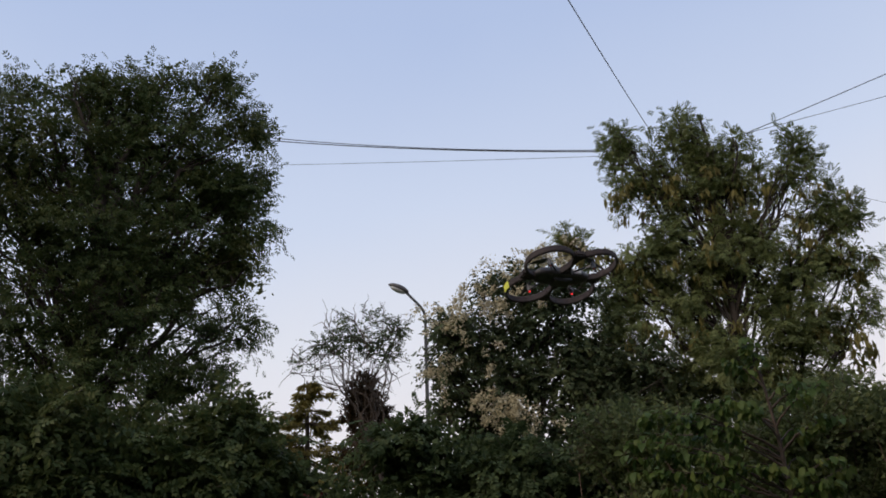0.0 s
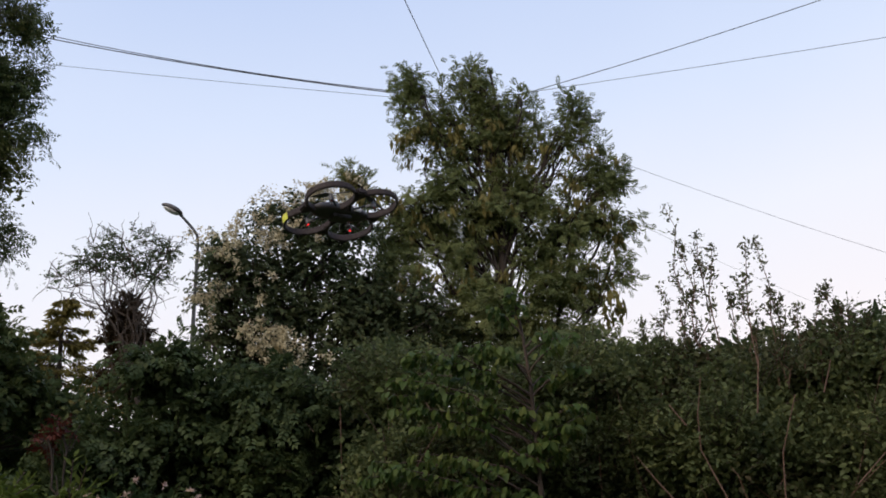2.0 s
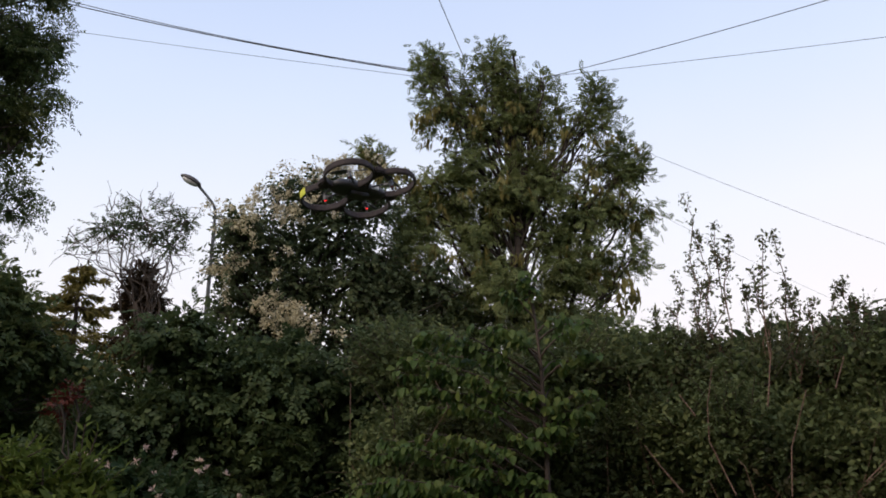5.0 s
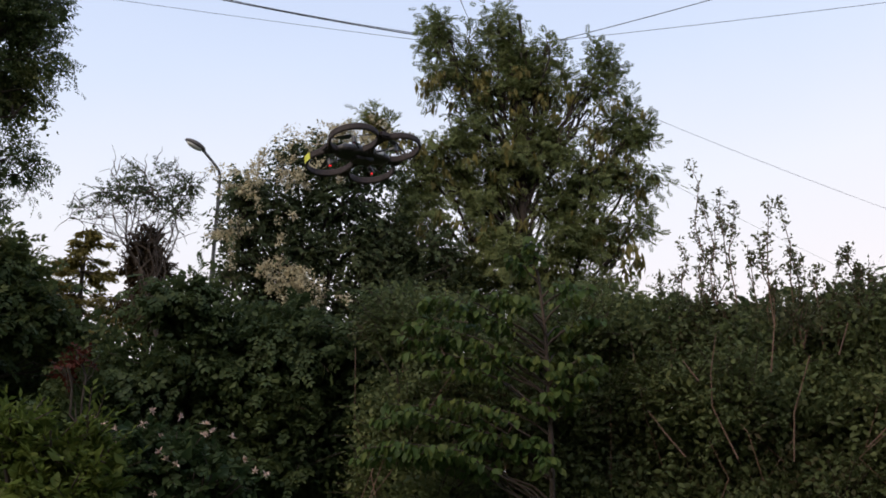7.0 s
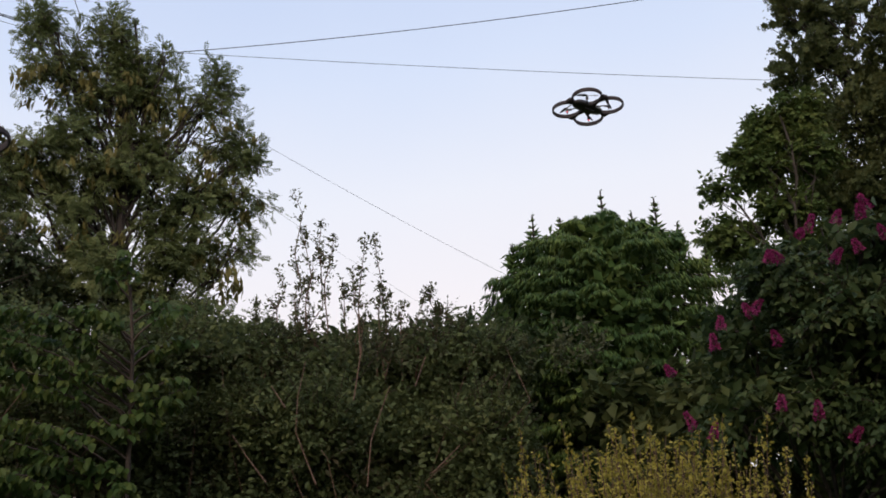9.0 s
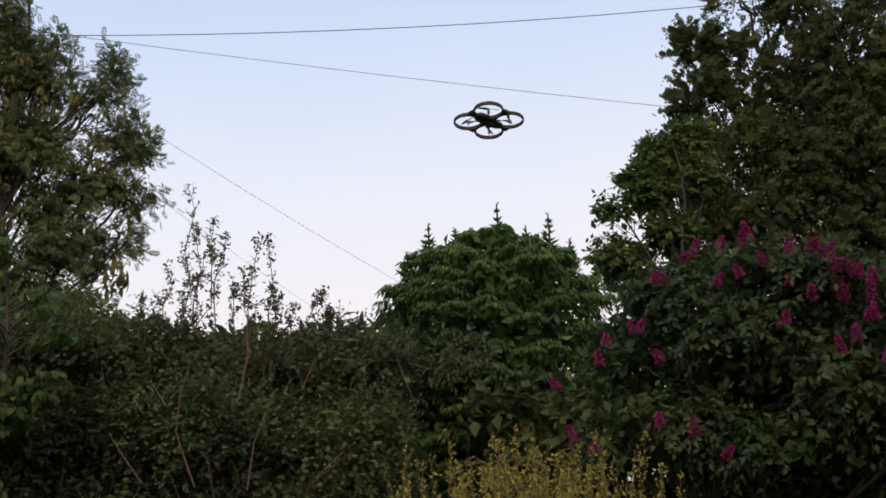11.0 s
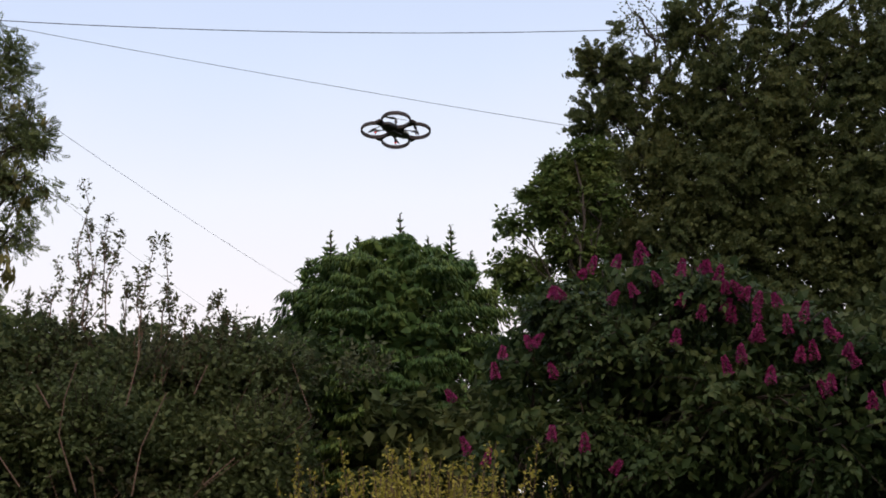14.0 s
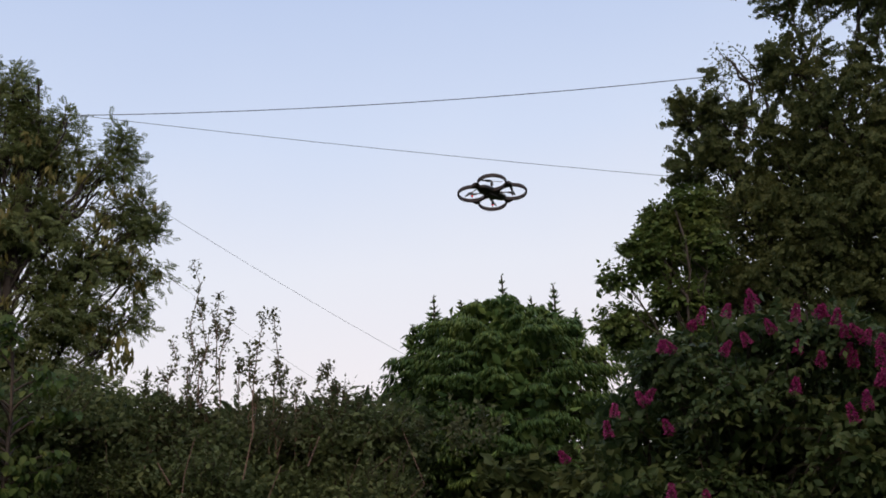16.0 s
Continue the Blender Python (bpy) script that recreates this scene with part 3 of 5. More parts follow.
def hawthorn():
    base = (-0.6, 10.5, 0.0)
    o = thing("hawthorn_tree", base, "dark hawthorn tree with cream blossom on its outer boughs", "tree")
    woody(o, base, 7, HAWTHORN, (-0.4, 10.5, 4.6), 0.12, 0.6)
    crown("crown", o, base, 51, HAWTHORN, haw_leaf, LEAF, 125, 13, 0.32, 0.064, up=0.1, droop=0.45, core=0.8, hollow=-0.24, grain=2.4)
    rng = np.random.default_rng(52)
    b = []
    for x, y, z, wide, count in BLOSSOM:
        for k in range(count):
            start = np.array([x, y, z]) + rng.normal(0, 1, 3) * np.array([wide, 0.10, 0.05])
            way = unit(np.array([rng.normal(0, 0.7), -0.3, rng.normal(-0.25, 0.35)]))
            s = np.repeat(rng.uniform(0, 1, 7), 11)[:, None]
            b.append(start + way * s * 0.26 - np.array([0, 0, 0.09]) * s ** 2 + rng.normal(0, 0.022, (len(s), 3)))
    b = np.concatenate(b)
    v, f = scatter(DIAMOND, b - np.array(base), rng.normal(size=b.shape), rng.normal(size=b.shape) + np.array([0, -0.6, 1.0]), rng.uniform(0.022, 0.042, len(b)))
    hang("blossom", mesh_of("blossom", v, f), haw_flower, o, "cream white blossom clusters", "stuff")


hawthorn()

BARE = [
    (-3.14, 15.69, 7.42, 0.59, 0.24),
    (-2.55, 15.80, 7.35, 0.37, 0.29),
    (-3.76, 15.55, 7.04, 0.44, 0.21),
    (-3.30, 15.66, 7.20, 0.49, 0.29),
    (-2.73, 15.76, 6.88, 0.39, 0.29),
    (-4.10, 15.47, 6.70, 0.29, 0.19),
]


def bare_tree():
    base = (-2.9, 15.8, 0.0)
    o = thing("thin_tree", base, "thin leggy tree with mostly bare curved branches", "tree")
    rng = np.random.default_rng(61)
    b = np.array(base)
    t = Tubes()
    fork = np.array([-3.05, 15.75, 5.6])
    t.add(bend(rng, b, fork, 6, 0.02) - b, np.linspace(0.13, 0.08, 6), 8)
    hang("trunk", t.mesh("trunk"), bark, o, smooth=True)
    for x, y, z, rh, rv in BARE:
        for k in range(3):
            q = Tubes()
            d = unit(rng.normal(size=3)) * np.array([rh, rh, rv])
            start = fork + np.array([rng.normal(0.05, 0.12), rng.normal(0, 0.1), -rng.uniform(0, 0.9)])
            path = bend(rng, start, np.array([x, y, z]) + d, 9, 0.045, 0.16)
            q.add(path - b, np.linspace(0.016, 0.004, 9), 5)
            for i in range(11):
                j = rng.integers(3, 9)
                tip = path[j] + unit(rng.normal(size=3) + np.array([0, 0, 0.3])) * rng.uniform(0.2, 0.5)
                q.add(bend(rng, path[j], tip, 4, 0.08) - b, np.linspace(0.009, 0.003, 4), 3)
            hang("limb", q.mesh("limb"), twig_bark, o)
    crown("crown", o, base, 62, BARE + [(-2.95, 15.72, 7.05, 0.55, 0.30), (-3.45, 15.6, 6.95, 0.45, 0.25)], haw_leaf, LEAF, 85, 9, 0.24, 0.060, up=0.4, inner=0.2, hollow=-0.1, grain=3)


bare_tree()


def tiered_conifer():
    base = (-4.2, 16.5, 0.0)
    o = thing("conifer_tree", base, "brown-green conifer with flat tiers of drooping branches", "tree")
    rng = np.random.default_rng(71)
    b = np.array(base)
    t = Tubes()
    t.add(np.array([(0, 0, 0), (0.0, 0, 3), (-0.05, 0, 5.2), (-0.1, 0, 6.7)]), (0.13, 0.1, 0.05, 0.012), 8)
    hang("trunk", t.mesh("trunk"), bark, o, smooth=True)
    places, ways, q = [], [], Tubes()
    for tier in range(13):
        z = 6.60 - tier * 0.24 + rng.normal(0, 0.03)
        reach = 0.16 + tier * 0.135
        for k in range(9):
            a = rng.uniform(0, 2 * math.pi)
            r = reach * rng.uniform(0.55, 1.35)
            tip = np.array([math.cos(a) * r, math.sin(a) * r, z - 0.16 * r + rng.normal(0, 0.06)])
            root = np.array([-0.05, 0, z + 0.05])
            path = np.array([root, root * 0.5 + tip * 0.5 - (0, 0, 0.05 * r), tip + (0, 0, 0.05 * r)])
            q.add(path, (0.02, 0.012, 0.004), 4)
            m = int(36 + 130 * r)
            s = rng.uniform(0.2, 1, m) ** 0.8
            side = np.array([-math.sin(a), math.cos(a), 0])
            on = np.array([np.interp(s, (0, 0.5, 1), path[:, c]) for c in range(3)]).T
            places.append(on + side * (rng.normal(0, 0.22, m) * r * (1.2 - s))[:, None] + rng.normal(0, 0.02, (m, 3)))
            ways.append(unit(tip - root) * 0.8 + rng.normal(0, 0.5, (m, 3)) * np.array([1, 1, 0.35]) + np.array([0, 0, -0.10]))
    hang("branch_work", q.mesh("branch_work"), twig_bark, o, kind="stuff")
    p, w = np.concatenate(places), np.concatenate(ways)
    v, f = scatter(NARROW, p, w, rng.normal(size=p.shape) + np.array([0, 0, 0.8]), rng.uniform(0.07, 0.14, len(p)))
    hang("needle_sprays", mesh_of("needle_sprays", v, f), conifer_needle, o, kind="stuff")


tiered_conifer()


def ivy_stump():
    base = (-3.15, 16.3, 0.0)
    o = thing("ivy_clad_tree", base, "narrow dead tree wrapped in dark brown ivy", "tree")
    lobes = [(-3.2, 16.2, 6.35, 0.30, 0.42), (-3.15, 16.2, 5.9, 0.46, 0.45), (-3.1, 16.2, 5.2, 0.55, 0.6)]
    woody(o, base, 8, lobes, (-3.15, 16.3, 6.5), 0.12, 0.7)
    crown("crown", o, base, 81, lobes, ivy_leaf, DIAMOND, 230, 9, 0.14, 0.07, up=0.6, core=1.0, hollow=-1)


ivy_stump()

# ---------------------------------------------------------------- shrubs behind the lawn
ELDER = [
    (-1.76, 7.80, 2.66, 0.35, 0.30),
    (-1.22, 7.90, 3.40, 0.34, 0.24),
    (-0.88, 7.95, 3.29, 0.47, 0.33),
    (-0.28, 7.99, 3.14, 0.52, 0.33),
    (-1.28, 7.90, 2.85, 0.51, 0.37),
    (-0.61, 7.98, 2.61, 0.65, 0.42),
    (0.09, 8.00, 3.06, 0.38, 0.33),
    (-0.05, 8.00, 2.28, 0.56, 0.42),
    (-1.00, 7.94, 2.12, 0.69, 0.42),
    (0.45, 7.99, 3.35, 0.33, 0.24),
    (-1.97, 7.75, 2.22, 0.60, 0.40),
    (0.52, 7.98, 2.74, 0.47, 0.37),
    (-0.97, 7.94, 2.96, 0.42, 0.33),
    (0.25, 8.00, 2.58, 0.40, 0.33),
]


def elder():
    base = (-0.9, 8.3, 0.0)
    o = thing("elder_shrub", base, "wide dark green shrub under the hawthorn", "shrub")
    woody(o, base, 9, ELDER, (-0.9, 8.2, 2.2), 0.07, 0.5)
    crown("crown", o, base, 91, ELDER, dark_leaf, ELDER_LEAF, 130, 7, 0.34, 0.125, up=0.15, droop=0.40, core=2.4, hollow=0.04, grain=1.9)


elder()

UNDER = [
    (-4.43, 7.83, 3.68, 0.69, 0.48),
    (-3.72, 8.20, 3.57, 0.69, 0.43),
    (-2.96, 8.50, 3.75, 0.45, 0.43),
    (-4.14, 7.99, 3.26, 0.79, 0.42),
    (-3.25, 8.39, 3.29, 0.79, 0.42),
    (-2.61, 8.61, 3.44, 0.32, 0.32),
    (-5.00, 7.48, 3.49, 0.80, 0.64),
    (-2.16, 8.74, 3.19, 0.53, 0.32),
]


def understorey():
    base = (-4.2, 8.2, 0.0)
    o = thing("laurel_shrub", base, "dense dark evergreen shrub beneath the tall tree", "shrub")
    woody(o, base, 10, UNDER, (-4.2, 8.1, 2.0), 0.07, 0.5)
    crown("crown", o, base, 101, UNDER, left_leaf, ELDER_LEAF, 75, 6, 0.34, 0.140, up=0.3, droop=0.3, core=2.4, hollow=-0.05, grain=1.8)


understorey()


def backing_shrub(seed, az, dist, top, half, label, mat):
    """A dense dark shrub standing behind the front planting."""
    rng = np.random.default_rng(seed)
    a = radians(az)
    base = (dist * math.sin(a), dist * math.cos(a), 0.0)
    o = thing("evergreen_shrub", base, label, "shrub", "shrubs behind the garden")
    lobes = []
    for z in np.arange(1.2, top, 0.55):
        for k in range(3):
            lobes.append((base[0] + rng.normal(0, half * 0.45), base[1] + rng.normal(0, half * 0.45), min(z, top - 0.35) + rng.normal(0, 0.06), half * 0.62, 0.42))
    woody(o, base, seed, lobes[::3], (base[0], base[1], top * 0.7), 0.06, 0.5)
    crown("crown", o, base, seed + 1, lobes, mat, DIAMOND, 32, 9, 0.22, 0.100, up=0.3, droop=0.3, core=2.0, twigs=False)


for i, (az, dist, top, half) in enumerate([(-26, 10.6, 3.6, 1.0), (-21, 10.4, 3.6, 0.9), (-17, 10.4, 3.7, 0.9), (-13, 10.2, 3.4, 0.8), (-8.5, 9.6, 3.3, 0.9), (-5.2, 9.1, 3.1, 0.8), (-2, 9.5, 3.7, 0.9), (5, 9.4, 3.8, 0.9), (12, 9.2, 3.75, 0.9), (16, 9.1, 3.7, 0.8), (19.5, 8.9, 3.7, 0.8), (23, 9.0, 3.7, 0.8), (26.5, 8.8, 3.7, 0.8), (30, 9.0, 3.7, 0.8), (33.5, 9.2, 3.7, 0.8), (37, 11.2, 4.0, 0.8), (40.5, 11.2, 4.0, 0.8)]):
    backing_shrub(300 + 7 * i, az, dist, top, half, "dense dark evergreen shrub behind the garden planting", dark_leaf)
for i, (az, dist, top, half) in enumerate([(44.5, 8.5, 3.3, 0.8), (50, 8.6, 3.4, 0.9), (57, 8.2, 3.6, 0.9), (64, 8.0, 3.6, 0.9), (71, 8.0, 3.6, 0.9), (47, 9.4, 3.4, 0.9), (53.5, 9.3, 3.4, 0.9), (60.5, 9.1, 3.4, 0.9)]):
    backing_shrub(400 + 7 * i, az, dist, top, half, "dense dark evergreen shrub behind the lilac", right_leaf)

RED = [
    (-1.79, 7.28, 2.82, 0.15, 0.08),
    (-1.90, 7.26, 2.73, 0.14, 0.08),
]


def copper_shrub():
    base = (-1.8, 7.2, 0.0)
    o = thing("copper_shrub", base, "small shrub with dull copper-red leaves", "shrub")
    woody(o, base, 13, RED, (-1.8, 7.2, 2.5), 0.03, 0.6)
    crown("crown", o, base, 111, RED, red_leaf, DIAMOND, 200, 8, 0.11, 0.045, hollow=-0.1, grain=4)


copper_shrub()

CHERRY_TIPS = [
    (0.40, 6.09, 2.36), (0.65, 6.07, 2.41), (0.20, 6.10, 2.13), (0.43, 6.08, 2.15), (0.80, 6.05, 2.19), (1.27, 5.97, 2.21), (0.44, 6.08, 2.91),
    (0.56, 6.07, 3.08), (0.74, 6.06, 3.01), (1.00, 6.02, 3.10), (1.07, 6.01, 2.74), (1.23, 5.97, 3.44), (1.46, 5.92, 3.20), (1.61, 5.89, 2.96),
    (1.56, 5.90, 2.60), (1.42, 5.93, 2.49), (1.14, 5.99, 2.45), (0.58, 6.07, 2.73), (1.62, 5.88, 2.73),
]


def cherry_sapling():
    """A thin straight stem; each side branch arches out and carries pairs of hanging leaves."""
    base = (1.40, 6.1, 0.0)
    o = thing("cherry_sapling", base, "young cherry with tiers of large fresh green hanging leaves", "shrub")
    rng = np.random.default_rng(121)
    b = np.array(base)
    spine = np.array([base, (1.38, 6.06, 1.2), (1.37, 6.05, 2.08), (1.36, 6.05, 2.5), (1.34, 6.05, 2.9), (1.30, 6.04, 3.25), (1.24, 5.98, 3.5)])
    t = Tubes()
    t.add(spine - b, (0.026, 0.022, 0.018, 0.015, 0.012, 0.008, 0.004), 7)
    hang("trunk", t.mesh("trunk"), twig_bark, o, smooth=True)
    z = np.array([0, 0, 1.0])
    for tip in np.array(CHERRY_TIPS):
        for k in range(3):
            end = tip + (rng.normal(0, 0.10, 3) * np.array([1, 1.8, 0.5]) if k else 0)
            reach = math.hypot(end[0] - 1.36, end[1] - 6.05)
            h = min(3.2, max(0.9, end[2] - 0.05 - 0.30 * reach + rng.normal(0, 0.04)))
            root = np.array([np.interp(h, spine[:, 2], spine[:, c]) for c in range(3)])
            path = bend(rng, root, end, 8, 0.012, 0.10)
            q = Tubes()
            q.add(path - b, np.linspace(0.008, 0.002, 8), 5)
            bough = hang("branch", q.mesh("branch"), twig_bark, o)
            n = int(18 + 52 * reach)
            s = 1 - rng.uniform(0, 0.72, n) ** 1.15
            at = np.array([np.interp(s, np.linspace(0, 1, 8), path[:, c]) for c in range(3)]).T
            out = unit((end - root) * np.array([1, 1, 0.2]))
            side = np.cross(out, z)
            hand = np.where(np.arange(n) % 2, 1.0, -1.0)[:, None]
            at = at + side * hand * rng.uniform(0, 0.09, (n, 1)) * (1.2 - s[:, None]) + rng.normal(0, 0.012, (n, 3))
            way = out * 0.35 + side * hand * 0.55 - z * 0.85 + rng.normal(0, 0.38, (n, 3))
            face = out * 0.4 + z * 0.7 + np.array([0, -0.4, 0]) + rng.normal(0, 0.45, (n, 3))
            v, f = scatter(BLADE, at - b, way, face, rng.uniform(0.042, 0.082, n))
            hang("foliage", mesh_of("foliage", v, f), bush_leaf, bough, kind="stuff")


cherry_sapling()

# ---------------------------------------------------------------- hedge
# tip of each tall shoot, and how far its foot lies to the side
SHOOT_TIPS = [
    (2.58, 6.61, 4.37, 0.14), (2.66, 6.58, 4.07, 0.08), (2.78, 6.53, 4.12, -0.02), (2.87, 6.50, 4.00, -0.05), (3.08, 6.39, 4.00, -0.08), (3.15, 6.36, 4.02, 0.0), (3.00, 6.43, 3.75, 0.05),
    (2.49, 6.65, 3.75, 0.06), (2.60, 6.61, 3.80, 0.08), (3.18, 6.35, 3.64, 0.02), (3.25, 6.31, 3.55, -0.05), (3.48, 6.19, 3.60, -0.05), (3.53, 6.16, 3.62, 0.02), (3.34, 6.27, 3.50, 0.0),
    (3.58, 6.13, 3.46, 0.03), (3.71, 6.05, 3.36, 0.0), (2.95, 6.46, 3.60, 0.04), (2.35, 6.70, 3.50, 0.05), (2.72, 6.56, 3.70, 0.0),
]
CANES = [
    [(2.40, 5.88, 2.88), (2.37, 5.89, 2.65), (2.36, 5.90, 2.43), (2.41, 5.87, 2.28), (2.48, 5.84, 2.10)],
    [(1.99, 6.03, 2.41), (2.09, 6.00, 2.27), (2.19, 5.96, 2.12)],
    [(3.30, 5.42, 2.33), (3.20, 5.49, 2.23), (3.14, 5.52, 2.17)],
    [(3.11, 5.54, 2.92), (3.05, 5.57, 2.72)],
    [(2.21, 5.95, 2.73), (2.29, 5.92, 2.58)],
    [(2.72, 5.74, 3.21), (2.73, 5.73, 2.92), (2.69, 5.75, 2.63)],
    [(2.90, 5.65, 2.73), (2.80, 5.70, 2.38), (2.78, 5.71, 2.08)],
]


def hedge():
    base = (3.0, 6.4, 0.0)
    o = thing("hedge", base, "overgrown mixed green hedge with dry stems", "hedge")
    rng = np.random.default_rng(131)
    b = np.array(base)
    lobes = []
    for i in range(13):
        a = radians(4 + 2.4 * i)
        for z, rv, d in ((3.02, 0.36, 7.15), (2.45, 0.45, 7.0), (1.85, 0.5, 6.9), (1.2, 0.6, 7.0)):
            d = d + rng.normal(0, 0.20)
            lobes.append((d * math.sin(a), d * math.cos(a), z + rng.normal(0, 0.09), 0.42, rv))
    stems = Tubes()
    for i in range(48):
        x, y, z, rh, rv = lobes[rng.integers(0, len(lobes) // 4) * 4]
        foot = np.array([x + rng.normal(0, 0.5), y - 0.3 + rng.normal(0, 0.15), 0])
        stems.add(bend(rng, foot, (x + rng.normal(0, 0.25), y - rng.uniform(0.1, 0.42), z - rng.uniform(-0.1, 0.5)), 7, 0.055) - b, np.linspace(0.006, 0.0025, 7), 5)
    hang("stem_growth", stems.mesh("stem_growth"), pale_stem, o, "dry reddish brown stems", "stuff")
    seen = [q for i, q in enumerate(lobes) if i % 4 != 3]
    crown("foliage", o, base, 132, seen, hedge_leaf, LEAF, 245, 13, 0.28, 0.037, up=0.9, droop=0.10, spread=1.1, core=2.2, hollow=0.02, grain=2.4)
    crown("lower_foliage", o, base, 133, lobes[3::4], hedge_leaf, LEAF, 60, 9, 0.28, 0.060, up=0.5, core=2.0, twigs=False)
    # fine leafy sprigs along the top
    rng = np.random.default_rng(134)
    at, way = [], []
    for i in range(110):
        a, d = radians(rng.uniform(11, 40)), rng.uniform(6.8, 7.3)
        foot = np.array([d * math.sin(a), d * math.cos(a), 3.0 + rng.normal(0, 0.06)])
        n = rng.integers(10, 26)
        lean = np.array([rng.normal(0, 0.16), rng.normal(0, 0.16), 1.0])
        k = np.linspace(0, 1, n)[:, None]
        at.append(foot + lean * k * rng.uniform(0.10, 0.36) * (0.65 + 0.35 * math.sin(19 * a)) + rng.normal(0, 0.012, (n, 3)))
        way.append(rng.normal(0, 1, (n, 3)) + np.array([0, 0, 0.7]))
    at, way = np.concatenate(at), np.concatenate(way)
    v, f = scatter(LEAF, at - b, way, rng.normal(size=at.shape) + np.array([0, 0, 0.8]), rng.uniform(0.028, 0.055, len(at)))
    hang("sprig_growth", mesh_of("sprig_growth", v, f), shoot_leaf, o, "fine leafy sprigs along the top", "stuff")
    for *tip, lean in SHOOT_TIPS:
        tip = np.array(tip)
        q = Tubes()
        foot = np.array([tip[0] + lean, tip[1] + rng.normal(0, 0.05), 2.9])
        path = bend(rng, foot, tip, 7, 0.03)
        q.add(path - b, np.linspace(0.007, 0.002, 7), 5)
        knot = path[rng.integers(1, 6, 5)]
        ends = knot + np.array([rng.normal(0, 0.04, 5), rng.normal(0, 0.05, 5), rng.uniform(0.05, 0.15, 5)]).T
        for u, w in zip(knot, ends):
            q.add(np.array([u, (u + w) / 2 + rng.normal(0, 0.008, 3), w]) - b, (0.004, 0.003, 0.0015), 4)
        stem = hang("shoot", q.mesh("shoot"), pale_stem, o, "upright leafy shoot above the hedge")
        n = 50
        s = 1 - rng.uniform(0, 0.92, n) ** 1.7
        p = np.array([np.interp(s, np.linspace(0, 1, 7), path[:, k]) for k in range(3)]).T
        k = rng.uniform(0.3, 1.05, (5, 6, 1))
        p = np.concatenate([p, (knot[:, None] * (1 - k) + ends[:, None] * k).reshape(-1, 3)])
        pl = np.repeat(p, 3, 0) + rng.normal(0, 0.018, (3 * len(p), 3))
        v, f = scatter(LEAF, pl - b, rng.normal(size=pl.shape) + np.array([0, 0, 0.45]), rng.normal(size=pl.shape) + np.array([0, 0, 0.8]), rng.uniform(0.020, 0.040, len(pl)))
        hang("shoot_foliage", mesh_of("shoot_foliage", v, f), shoot_leaf, stem, kind="stuff")
    for path in CANES:
        q = Tubes()
        path = np.array(path)
        q.add(path + rng.normal(0, 0.006, path.shape) - b, np.linspace(0.0035, 0.0055, len(path)), 5)
        hang("dry_cane", q.mesh("dry_cane"), pale_stem, o, "bare pale cane")


hedge()

# ---------------------------------------------------------------- spruce


